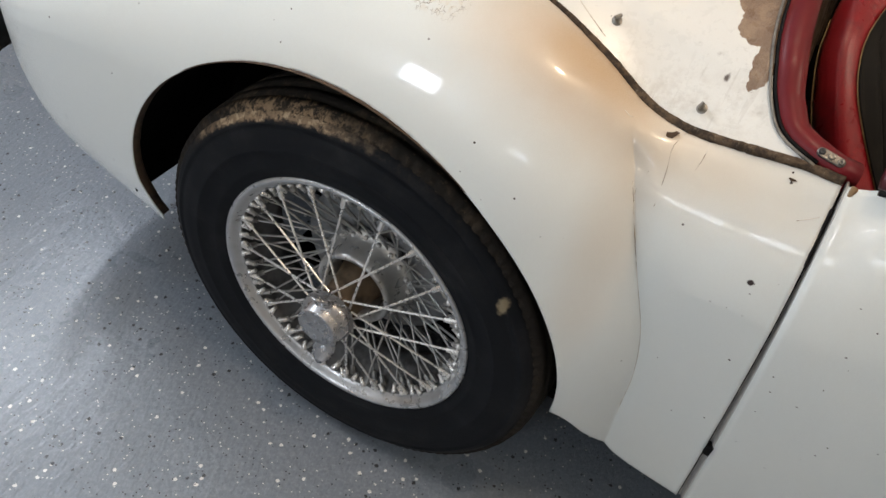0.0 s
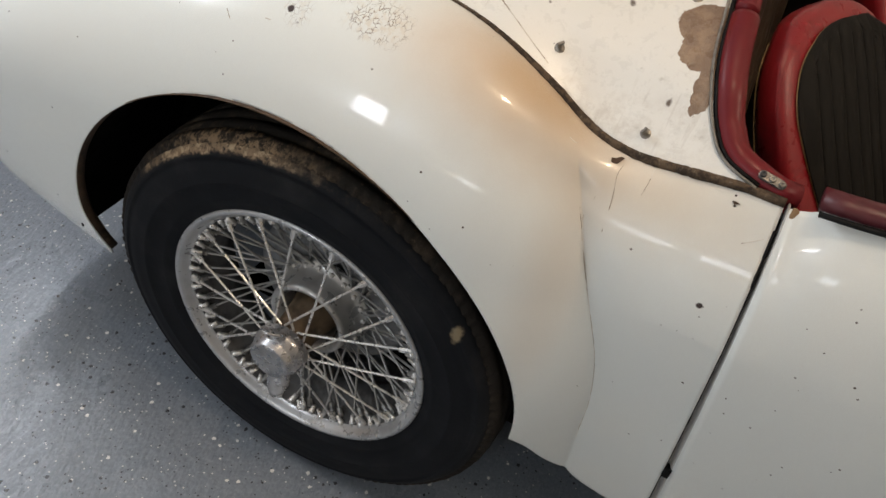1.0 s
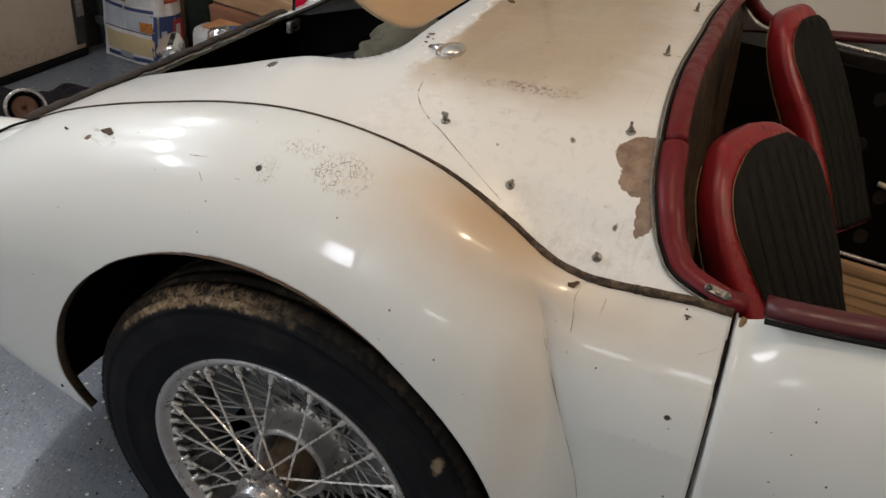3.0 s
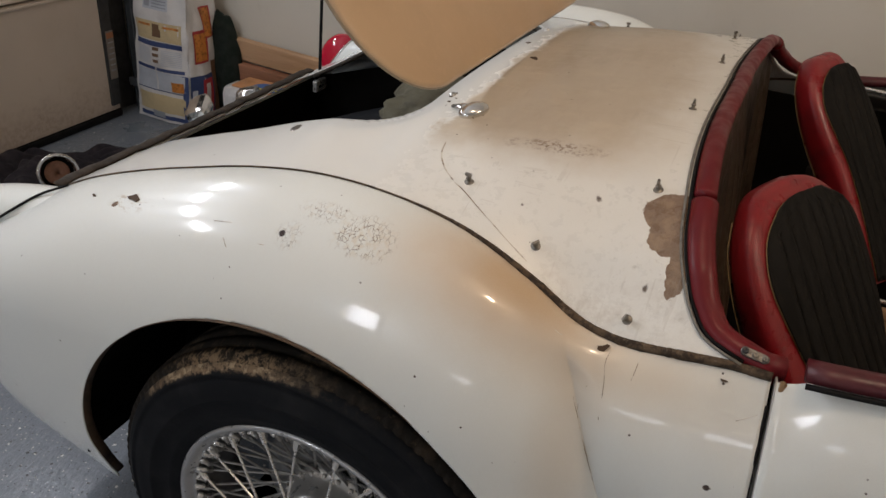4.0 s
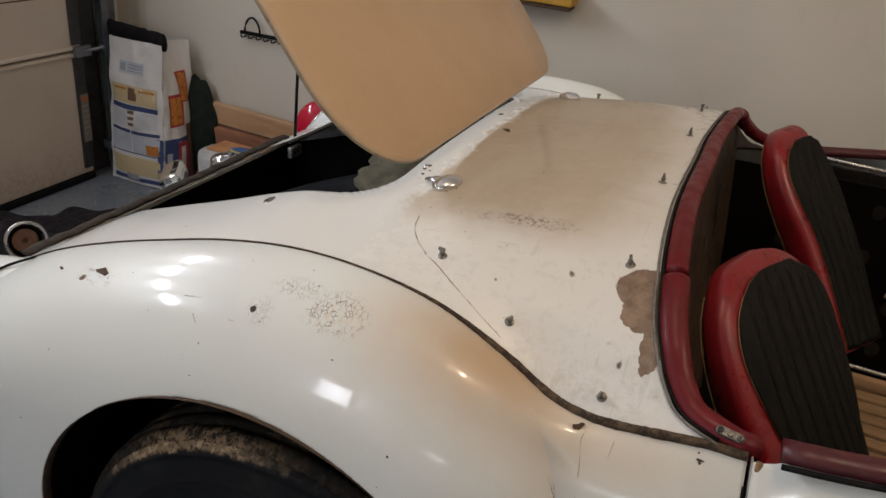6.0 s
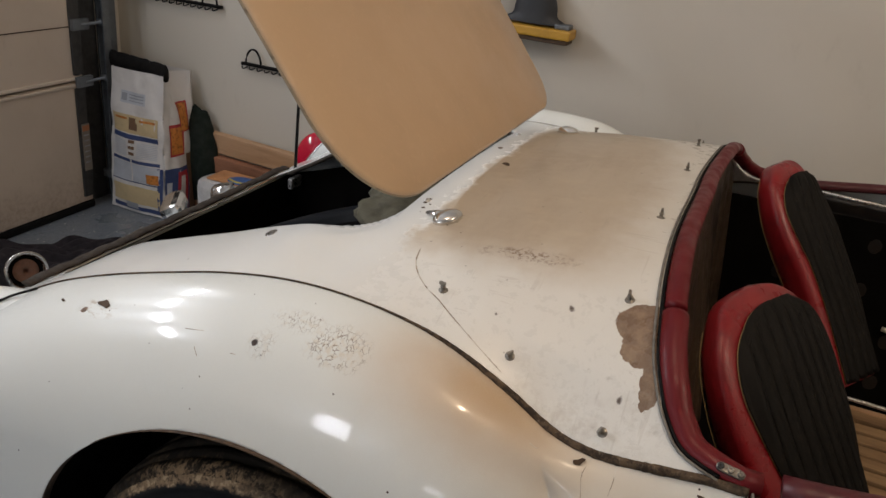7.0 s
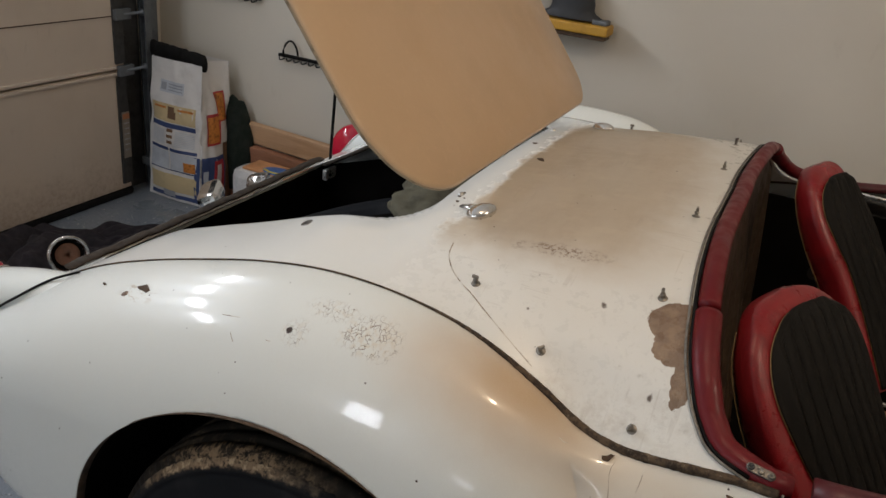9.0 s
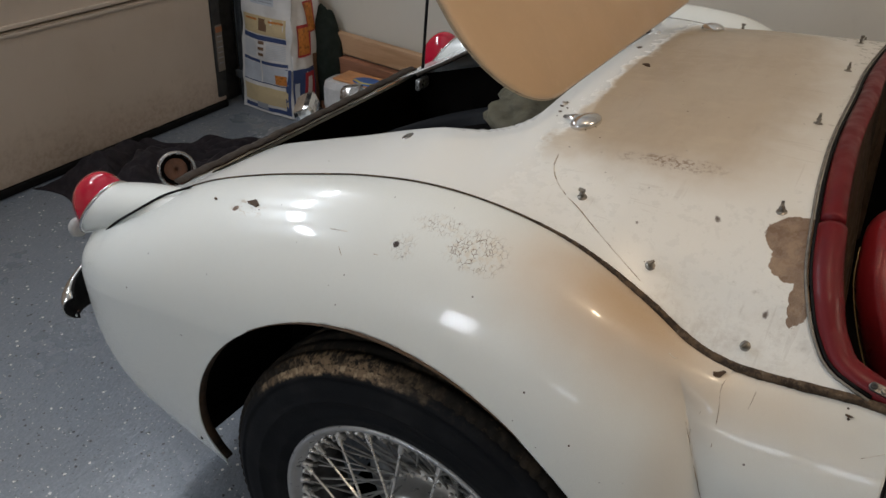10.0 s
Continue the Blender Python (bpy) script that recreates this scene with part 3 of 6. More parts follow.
SEAL = plain("perished_black_bead", (0.045, 0.035, 0.025), 0.8, vary=0.6, scale=60.0, bump=0.5)
RUSTY = plain("brown_rusty_edge", (0.075, 0.045, 0.026), 0.85, vary=0.6, scale=50.0, bump=0.5)
CHROME = plain("pitted_chrome", (0.72, 0.72, 0.72), 0.14, 1.0, vary=0.15, scale=40.0, bump=0.05)
SILVER = plain("silver_wheel_paint", (0.47, 0.48, 0.49), 0.34, 0.6, vary=0.18, scale=25.0, bump=0.06)
# darker copy of the spoke steel, for spokes deep in the wheel's shade
SHADEDSPOKE = plain("shaded_inner_spoke", (0.36, 0.36, 0.35), 0.45, 0.6, vary=0.4, scale=60.0)
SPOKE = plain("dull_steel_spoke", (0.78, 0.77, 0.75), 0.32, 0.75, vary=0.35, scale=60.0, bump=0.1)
DRUM = plain("grey_brake_drum", (0.31, 0.315, 0.32), 0.55, 0.3, vary=0.5, scale=26.0, bump=0.4)
HUBRUST = plain("greasy_brown_hub", (0.15, 0.105, 0.065), 0.55, 0.3, vary=0.6, scale=40.0, bump=0.4)
GALV = plain("galvanised_steel", (0.15, 0.165, 0.18), 0.5, 0.6, vary=0.35, scale=18.0)
DOORPAINT = door_paint()
DARKSTEEL = plain("dark_steel", (0.045, 0.045, 0.045), 0.55, 0.3, vary=0.5, scale=20.0)
LENS = Mat("red_lamp_lens", (0.46, 0.003, 0.028), 0.14, 0.0, 0.6).m
CLOTH = plain("black_purple_cloth", (0.010, 0.006, 0.009), 0.9, vary=0.5, scale=20.0, bump=0.5)
BRASS = plain("yellow_piping_thread", (0.27, 0.18, 0.075), 0.6, vary=0.3, scale=80.0)
PINE = wood("pale_pine_board", (0.54, 0.34, 0.20), (0.42, 0.25, 0.13))
PLANK = wood("red_brown_board", (0.36, 0.165, 0.095), (0.18, 0.08, 0.04))
FLOORWOOD = wood("brown_floor_board", (0.36, 0.235, 0.125), (0.19, 0.11, 0.055))
QUILT = plain("quilted_black_vinyl", (0.012, 0.011, 0.0105), 0.42, vary=0.4, scale=30.0)

# ---------------------------------------------------------------- room
room_w, room_e, room_n, room_s, room_h = -2.06, 4.2, 1.30, -4.0, 2.7
t_ = 0.12


def setting(name, c, s, mat, label, bevel=0.0):
    return tagged(box(name, c, s, mat, None, "", bevel), label, "", "", "structure")


setting("floor", ((room_w + room_e) / 2, (room_n + room_s) / 2, -0.06), (room_e - room_w + 0.4, room_n - room_s + 0.4, 0.12), FLOOR,
        "grey speckled epoxy garage floor with paint flakes")
# unseen ceiling, kept very white to throw more light down
setting("ceiling", ((room_w + room_e) / 2, (room_n + room_s) / 2, room_h + 0.06), (room_e - room_w + 0.4, room_n - room_s + 0.4, 0.12), plain("white_ceiling_paint", (0.80, 0.79, 0.76), 0.8, vary=0.08, scale=2.0),
        "plain pale garage ceiling")
setting("wall_north", ((room_w + room_e) / 2, room_n + t_ / 2, room_h / 2), (room_e - room_w + 2 * t_, t_, room_h), WALL,
        "smudged off-white garage wall behind the car")
# unseen south wall, whiter than the rest to bounce light onto the flank
setting("wall_south", ((room_w + room_e) / 2, room_s - t_ / 2, room_h / 2), (room_e - room_w + 2 * t_, t_, room_h), plain("bounce_white_wall", (0.80, 0.78, 0.74), 0.8, vary=0.08, scale=2.0),
        "unseen garage wall, whitened to bounce light")
setting("wall_east", (room_e + t_ / 2, (room_n + room_s) / 2, room_h / 2), (t_, room_n - room_s, room_h), WALL, "plain off-white garage wall")
DOOR_S, DOOR_N = -2.4, 1.0
setting("wall_west", (room_w - t_ / 2, (room_n + DOOR_N) / 2, room_h / 2), (t_, room_n - DOOR_N, room_h), WALL, "short wall beside the garage door")
setting("wall_west", (room_w - t_ / 2, (room_s + DOOR_S) / 2, room_h / 2), (t_, DOOR_S - room_s, room_h), WALL, "short wall beside the garage door")
setting("wall_west", (room_w - t_ / 2, (DOOR_N + DOOR_S) / 2, (room_h + 2.1) / 2), (t_, DOOR_N - DOOR_S, room_h - 2.1), WALL, "wall above the garage door")

# ---------------------------------------------------------------- car: shape of the wing
BX = [-0.760, -0.745, -0.726, -0.615, -0.535, -0.448, -0.35, -0.257, -0.167, -0.081, 0.0, 0.08, 0.158, 0.236, 0.296, 0.343, 0.402, 0.457, 0.52, 1.3]
BZ = [0.46, 0.515, 0.551, 0.635, 0.684, 0.731, 0.767, 0.794, 0.818, 0.834, 0.838, 0.833, 0.82, 0.793, 0.769, 0.766, 0.777, 0.787, 0.79, 0.80]
YX = [-0.760, -0.6, -0.45, -0.3, -0.2, -0.1, 0.0, 0.1, 0.17, 0.24, 0.3, 0.34, 0.4, 0.46, 0.6, 1.3]
YY = [-0.555, -0.55, -0.52, -0.505, -0.50, -0.50, -0.50, -0.505, -0.515, -0.527, -0.54, -0.548, -0.556, -0.56, -0.565, -0.57]
ARCH_X, ARCH_Z, ARCH_A, ARCH_B = -0.026, 0.326, 0.366, 0.374


def bead(x):
    return interp(x, YX, YY), interp(x, BX, BZ)


def crease_x(z):
    return interp(z, [0.20, 0.26, 0.34, 0.44, 0.52, 0.61, 0.70, 0.76, 0.80], [0.430, 0.427, 0.421, 0.414, 0.397, 0.362, 0.324, 0.294, 0.28])


def bottom_z(x):
    return interp(x, [-0.760, -0.745, -0.70, -0.61, -0.50, -0.44, -0.41, -0.396, -0.392, 0.30, 0.36, 0.40, 0.44, 0.55, 1.3],
                  [0.42, 0.37, 0.315, 0.25, 0.216, 0.208, 0.212, 0.222, 0.235, 0.315, 0.29, 0.245, 0.215, 0.20, 0.20])


def wing_side(z):
    return interp(z, [0.20, 0.27, 0.35, 0.45, 0.58, 0.70], [-0.602, -0.624, -0.645, -0.658, -0.664, -0.662])


def sill_side(z):
    return interp(z, [0.19, 0.25, 0.37, 0.50, 0.60, 0.68, 0.73, 0.78], [-0.540, -0.551, -0.572, -0.590, -0.599, -0.598, -0.584, -0.56])


def side_base(x, z):
    """The outer skin's y at a place of the flank, before the crease is pressed in."""
    w = smooth01((x - crease_x(z) + 0.17) / 0.24)
    y = lerp(wing_side(z), sill_side(z) - 0.021, w)
    if x < -0.36:
        w = min(1.0, (-x - 0.36) / 0.401)
        y = -0.50 + (y + 0.50) * math.sqrt(max(0.0, 1 - w ** 2.8))
        edge = max(0.0, 1 - (z - bottom_z(x)) / 0.14)
        y += 0.035 * edge * edge * min(1.0, w * 2.5)
    return y


def dent(x, z):
    """How far the crease ahead of the wheel is pressed in."""
    if x < 0.1 or x > 0.6:
        return 0.0
    d = crease_x(z) - x
    top = bead(x)[1]
    depth = 0.021 * smooth01((top - z + 0.004) / 0.045)
    return depth * (math.exp(-d / 0.045) if d > 0 else math.exp(d / 0.038))


def side_y(x, z):
    return side_base(x, z) + dent(x, z)


def wing_point(x, j, n_top=90, n_side=90):
    """The j-th point of the section at x: over the shoulder first, then down the flank."""
    yb, zb = bead(x)
    drop = interp(x, [-0.72, -0.5, -0.2, 0.1, 0.3, 0.42, 0.6], [0.06, 0.14, 0.20, 0.20, 0.17, 0.16, 0.16])
    zl = bottom_z(x)
    zw = zb - min(drop, 0.6 * (zb - zl))
    if j >= n_top:
        z = lerp(zw, zl, (j - n_top) / n_side)
        return (x, side_y(x, z), z)
    yw = side_base(x, zw)
    lift = interp(x, [-0.7, -0.3, 0.1, 0.25, 0.35, 0.5], [-0.02, 0.0, 0.004, 0.012, 0.002, -0.004])
    k = smooth01((x - 0.28) / 0.16)
    lift = lerp(lift, -0.034, k)
    f1, f2 = lerp(0.60, 0.50, k), lerp(0.58, 0.45, k)
    t = j / n_top
    a, b, c, d = (1 - t) ** 3, 3 * t * (1 - t) ** 2, 3 * t * t * (1 - t), t ** 3
    z = a * zb + b * (zb + lift) + c * (zw + f2 * (zb - zw)) + d * zw
    return (x, a * yb + b * (yb + f1 * (yw - yb)) + c * (yw + 0.004) + d * yw + dent(x, z), z)


def wing_section(x, n_top=26, n_side=60):
    return [wing_point(x, j, n_top, n_side) for j in range(n_top + n_side + 1)]


def creased(s, j):
    """As wing_point, with the columns bent so that one of them runs down the crease."""
    p = wing_point(s, j)
    if not 0.17 < s < 0.50:
        return p
    k = smooth01((s - 0.17) / 0.19) if s < 0.36 else smooth01((0.50 - s) / 0.14)
    x = s
    for _ in range(2):
        x = s + k * (crease_x(p[2]) - 0.36)
        p = wing_point(x, j)
    return p


def gap_x(z):
    """The shut line of the door."""
    return interp(z, [0.2, 0.305, 0.50, 0.69, 0.80], [0.558, 0.548, 0.5285, 0.5095, 0.4985])


def in_arch(x, z):
    dx = (x - ARCH_X) / ARCH_A
    if z < ARCH_Z:
        return abs(dx)
    return math.sqrt(dx * dx + ((z - ARCH_Z) / ARCH_B) ** 2)


def wing_mesh(x0, x1, side=-1, n=220):
    """The skin from x0 to x1 with the wheel arch cut out; side 1 is the mirrored one."""
    xs = []
    for i in range(n + 1):
        t = i / n
        xs.append(lerp(x0, x1, t) if x0 > -0.7 else lerp(x0, x1, t ** 1.35))
    xs += [0.3565, 0.3585, 0.36, 0.3615, 0.3635]
    xs.sort()
    rows = [[creased(x, j) for j in range(181)] for x in xs]
    nc = len(rows[0])
    verts = [list(p) for r in rows for p in r]
    value = [in_arch(v[0], v[2]) - 1.0 if v[2] < 0.73 else 1.0 for v in verts]
    on_edge = {}

    def crossing(a, b):
        key = (min(a, b), max(a, b))
        if key not in on_edge:
            t = value[a] / (value[a] - value[b])
            on_edge[key] = len(verts)
            verts.append([lerp(p, q, t) for p, q in zip(verts[a], verts[b])])
        return on_edge[key]

    faces = []
    for i in range(len(rows) - 1):
        for j in range(nc - 1):
            f = (i * nc + j, i * nc + j + 1, (i + 1) * nc + j + 1, (i + 1) * nc + j)
            inside = [value[k] < 0 for k in f]
            if not any(inside):
                faces.append(f)
            elif not all(inside):
                out = []
                for a, b in zip(f, f[1:] + f[:1]):
                    if value[a] >= 0:
                        out.append(a)
                    if (value[a] < 0) != (value[b] < 0):
                        out.append(crossing(a, b))
                faces.append(tuple(out))
    used = {k for f in faces for k in f}
    for k in used:
        v = verts[k]
        if v[0] > 0.44:
            v[0] += (gap_x(v[2]) - 0.0025 - 0.505) * smooth01((v[0] - 0.44) / 0.065)
    order = {k: i for i, k in enumerate(sorted(used))}
    out = [verts[k] for k in sorted(used)]
    fs = [tuple(order[k] for k in f) for f in faces]
    if side > 0:
        out = [(x, -y, z) for x, y, z in out]
        fs = [f[::-1] for f in fs]
    return out, fs


car = tagged(new("vintage_car"), "old white two-seat roadster with chipped paint and red trim, boot open", "car")


def wing(side):
    verts, faces = wing_mesh(-0.759, 0.505, side, 400 if side < 0 else 150)
    if side > 0:
        # the far crest is raised above its bead to fit the camera's view
        verts = [(x, y, z + 0.036 * math.sin(math.pi * min(1.0, max(0.0, (y - 0.50) / 0.16))) * smooth01((x + 0.45) / 0.3) * smooth01((0.28 - x) / 0.2) * smooth01((z - 0.62) / 0.12)) for x, y, z in verts]
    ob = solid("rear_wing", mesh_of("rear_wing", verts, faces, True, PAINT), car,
               "glossy off-white wing with ochre tint, chips and crazed paint" if side < 0 else "")
    mod = ob.modifiers.new("thickness", "SOLIDIFY")
    mod.thickness, mod.offset = 0.0025, -1
    # rolled lip round the arch
    line = [(ARCH_X - ARCH_A, side_y(ARCH_X - ARCH_A, z), z) for z in (0.238, 0.262, 0.285, 0.30)]
    for i in range(61):
        a = math.pi * (1 - i / 60)
        x, z = ARCH_X + ARCH_A * math.cos(a), ARCH_Z + ARCH_B * math.sin(a)
        line.append((x, side_y(x, z), z))
    rows = []
    for i, (x, y, z) in enumerate(line):
        wear = 0.0012 * noise.noise((x * 60, z * 60, 3.0))
        dx, dz = ARCH_X - x, max(0.0, ARCH_Z - z) if z < ARCH_Z else ARCH_Z - z
        ln = math.hypot(dx, dz)
        rows.append([(x + k * dx / ln, -side * (y + d + wear * (d > 0.003)), z + k * dz / ln) for d, k in ((0.0008, -0.0006), (0.003, 0.0006), (0.009, 0.0012), (0.016, 0.0006), (0.019, -0.003))])
    grid("arch_lip", rows, RUSTY, ob, "rusty turned-in edge of the wheel arch", thick=0.0012)
    return ob


for s_ in (-1, 1):
    wing(s_)


# ---------------------------------------------------------------- car: deck between the wings
def deck_front(u):
    return 0.022 * smooth01(u / 0.6) + interp(abs(u), [0.0, 0.5, 0.75, 0.88, 0.94, 0.98, 1.0], [0.362, 0.358, 0.369, 0.386, 0.408, 0.438, 0.478])


def deck_z(x, y):
    yb, zb = bead(x)
    zc = interp(x, [-0.7, -0.10, 0.0, 0.1, 0.2, 0.3, 0.5], [zb, zb + 0.008, 0.880, 0.896, 0.908, 0.913, 0.913])
    n = interp(x, [-0.2, 0.0, 0.1, 0.2, 0.34, 0.5], [2.0, 2.6, 3.2, 4.2, 5.4, 6.0])
    u = min(1.0, abs(y / yb))
    # the strip beside the boot opening is crowned
    k = (-yb - abs(y)) / (-yb - 0.33)
    crown = 0.022 * math.sin(0.5 * math.pi * min(1.0, max(0.0, k))) * smooth01((-0.02 - x) / 0.12) * smooth01((x + 0.62) / 0.2)
    hollow = 0.0055 * math.sin(math.pi * min(1.0, max(0.0, (u - 0.90) / 0.10))) * smooth01((x - 0.16) / 0.12)
    return zb + (zc - zb) * (1 - u ** n) + crown - hollow


BOOT_F, BOOT_R, BOOT_Y = -0.024, -0.648, 0.358


def boot_dist(x, y):
    """Negative inside the boot opening (a rounded rectangle)."""
    r = 0.11 if x > -0.35 else 0.05
    qx = abs(x - (BOOT_F + BOOT_R) / 2) - ((BOOT_F - BOOT_R) / 2 - r)
    qy = abs(y) - (BOOT_Y - r)
    return math.hypot(max(qx, 0), max(qy, 0)) + min(max(qx, qy), 0) - r


def deck():
    nu, ns = 150, 150
    verts = []
    for i in range(nu + 1):
        u = -1 + 2 * i / nu
        u = math.copysign(1 - (1 - abs(u)) ** 1.25, u)
        for j in range(ns + 1):
            x = lerp(deck_front(u), -0.70, j / ns)
            y = -u * bead(x)[0]
            verts.append([x, y, deck_z(x, y)])
    cut = [boot_dist(v[0], v[1]) < 0 for v in verts]
    faces = []
    nc = ns + 1
    for i in range(nu):
        for j in range(ns):
            f = (i * nc + j, i * nc + j + 1, (i + 1) * nc + j + 1, (i + 1) * nc + j)
            if sum(cut[k] for k in f) < 3:
                faces.append(f)
    used = sorted({k for f in faces for k in f})
    for k in used:
        if cut[k]:
            x, y = verts[k][:2]
            for _ in range(3):
                d, e = boot_dist(x, y), 1e-4
                gx, gy = (boot_dist(x + e, y) - d) / e, (boot_dist(x, y + e) - d) / e
                x, y = x - d * gx, y - d * gy
            verts[k] = [x, y, deck_z(x, y)]
    order = {k: i for i, k in enumerate(used)}
    me = mesh_of("rear_deck", [verts[k] for k in used], [tuple(order[k] for k in f) for f in faces], True, DECK)
    ob = solid("rear_deck", me, car, "white rear deck under a brown film of dust with a bare patch")
    mod = ob.modifiers.new("thickness", "SOLIDIFY")
    mod.thickness, mod.offset = 0.003, 0
    return ob


deck()

for s_ in (-1, 1):
    line = []
    for i in range(420):
        x = lerp(-0.70, 0.497, i / 419)
        y, z = bead(x)
        line.append((x, -s_ * (y + 0.0010 * noise.noise((x * 120, 9, 0)) * smooth01(x / 0.2)), z + 0.0012))
    tube("wing_bead", line, [0.0012 + (0.0040 + 0.0009 * noise.noise((p[0] * 40, 0, 0)) + 0.0007 * noise.noise((p[0] * 210, 4, 0))) * smooth01((p[0] - 0.02) / 0.30) for p in line], BEAD, car, "cracked dark bead between deck and wing", 8)

# fine grey-brown line down the crease, and lifted flakes beside the bead
line = [(crease_x(z) + 0.0006 * noise.noise((z * 150, 2, 0)), side_y(crease_x(z), z) - 0.0001, z) for z in [lerp(0.325, 0.715, i / 120) for i in range(121)]]
tube("crease_line", line, [0.0004 + 0.0007 * max(0.0, noise.noise((p[2] * 45, 0, 7))) for p in line], CRACK, car, "thin grey-brown line along the crease of the wing", 6)


def on_wing(x, z):
    """A place on the outer skin beside the bead, found down its section."""
    sec = wing_section(x)
    return min(sec, key=lambda p: abs(p[2] - z))


def lifted_flake(x, z, size, turn, seed):
    rnd = random.Random(seed)
    p = Vector(on_wing(x, z))
    dx = Vector(on_wing(x + 0.012, z)) - p
    dz = Vector(on_wing(x, z - 0.012)) - p
    n = dx.cross(dz).normalized()
    if n.z < 0:
        n = -n
    m = Matrix.Translation(p + n * 0.0004) @ n.to_track_quat("Z", "Y").to_matrix().to_4x4() @ Matrix.Rotation(radians(turn), 4, "Z")
    ring_ = [(size * r * (0.75 + 0.5 * rnd.random()) * math.cos(a), 0.5 * size * r * (0.75 + 0.5 * rnd.random()) * math.sin(a)) for r, a in ((1.0, 0.0), (0.8, 0.7), (0.6, 1.5), (0.9, 2.3), (0.7, 3.0), (0.5, 3.9), (0.8, 4.7), (0.6, 5.5))]
    top = [m @ Vector((u, v, 0.0008 + 0.0012 * rnd.random())) for u, v in ring_]
    low = [m @ Vector((u * 0.95, v * 0.95, -0.0008)) for u, v in ring_]
    n_ = len(ring_)
    solid("paint_flake", mesh_of("paint_flake", top + low, [tuple(range(n_))] + [(i, i + n_, (i + 1) % n_ + n_, (i + 1) % n_) for i in range(n_)], False, RUSTY), car, "dark brown flake of lifted paint")


lifted_flake(0.331, 0.762, 0.0100, 30, 3)
lifted_flake(0.322, 0.768, 0.0040, 80, 5)
lifted_flake(-0.302, 0.7655, 0.0150, 200, 12)
lifted_flake(-0.381, 0.746, 0.0055, 20, 4)
lifted_flake(0.455, 0.775, 0.0045, 10, 6)
for pts in (((0.343, 0.764), (0.338, 0.756), (0.343, 0.736), (0.348, 0.697)), ((0.370, 0.767), (0.3705, 0.758), (0.369, 0.743)), ((0.327, 0.728), (0.3235, 0.705), (0.334, 0.678)),
            ((0.477, 0.749), (0.486, 0.751), (0.494, 0.757)), ((0.278, 0.772), (0.286, 0.768), (0.294, 0.770)), ((-0.078, 0.788), (-0.071, 0.783)), ((-0.130, 0.779), (-0.121, 0.771)), ((-0.154, 0.784), (-0.140, 0.788), (-0.127, 0.789))):
    tube("hair_crack", spline([on_wing(x, z) for x, z in pts], 14), 0.00045, CRACK, car, "hairline crack in the wing paint", 5)


# ---------------------------------------------------------------- car: boot
def boot_liner():
    z0 = 0.34
    fx, rx, yy = -0.03, -0.643, 0.40
    v = [(fx, -yy, z0), (fx, yy, z0), (rx, yy, z0), (rx, -yy, z0),
         (fx, -yy, 0.81), (fx, yy, 0.81), (rx, yy, 0.602), (rx, -yy, 0.602)]
    f = [(0, 1, 2, 3), (0, 4, 5, 1), (1, 5, 6, 2), (2, 6, 7, 3), (3, 7, 4, 0)]
    ob = solid("boot_liner", mesh_of("boot_liner", v, f, False, SHADE), car, "near-black inside of the open boot, darkened for its shade")
    mod = ob.modifiers.new("thickness", "SOLIDIFY")
    mod.thickness, mod.offset = 0.004, 0


boot_liner()
line = [(BOOT_R - 0.012, y, deck_z(BOOT_R, y) + 0.004 + 0.002 * math.sin(y * 37) * math.sin(y * 91)) for y in [lerp(-0.40, 0.40, i / 60) for i in range(61)]]
tube("boot_sill", line, 0.0044, LIPRUST, car, "brown rusty rear lip of the boot opening", 10, squash=(2.8, 0.9))
# rubber round the sides and front of the opening
line = []
for i in range(80):
    a = i / 79
    if a < 0.3:
        p = (lerp(-0.62, -0.134, a / 0.3), -BOOT_Y)
    elif a < 0.4:
        k = (a - 0.3) / 0.1 * math.pi / 2
        p = (-0.134 + 0.110 * math.sin(k), -BOOT_Y + 0.11 - 0.11 * math.cos(k))
    elif a < 0.6:
        p = (BOOT_F, lerp(-0.248, 0.248, (a - 0.4) / 0.2))
    elif a < 0.7:
        k = (a - 0.6) / 0.1 * math.pi / 2
        p = (-0.134 + 0.110 * math.cos(k), BOOT_Y - 0.11 + 0.11 * math.sin(k))
    else:
        p = (lerp(-0.134, -0.62, (a - 0.7) / 0.3), BOOT_Y)
    line.append((p[0], p[1] * 0.992, deck_z(*p) - 0.006))
tube("boot_seal", line, 0.005, SEAL, car, "thin dark seal round the boot opening", 8)

LID_AT, LID_TILT, LID_L, LID_W = (0.010, 0.0, 0.910), 52.0, 0.64, 0.435


def lid_point(s, y, h):
    """s up the lid from its hinge, y across, h out of its painted face."""
    a = radians(LID_TILT)
    dome = -0.006 * (y / LID_W) ** 2 - 0.008 * (s / LID_L - 0.4) ** 2
    h = h + dome
    return (LID_AT[0] - s * math.cos(a) + h * math.sin(a), LID_AT[1] + y, LID_AT[2] + s * math.sin(a) + h * math.cos(a))


def lid_ring(inset, h, n=120):
    """The lid's outline, a rounded rectangle, drawn in by inset."""
    r = 0.16
    pts = []
    for cx, cy, a0, rc in ((LID_L - r, LID_W - r, 0, r), (0.07, LID_W - 0.07, 90, 0.07), (r, -LID_W + r, 180, r), (LID_L - r, -LID_W + r, 270, r)):
        for i in range(n // 4):
            a = radians(a0 + 90 * i / (n // 4 - 1))
            rr = rc - inset
            pts.append((cx + rr * math.cos(a), cy + rr * math.sin(a)))
    return [lid_point(s, y, h) for s, y in pts]


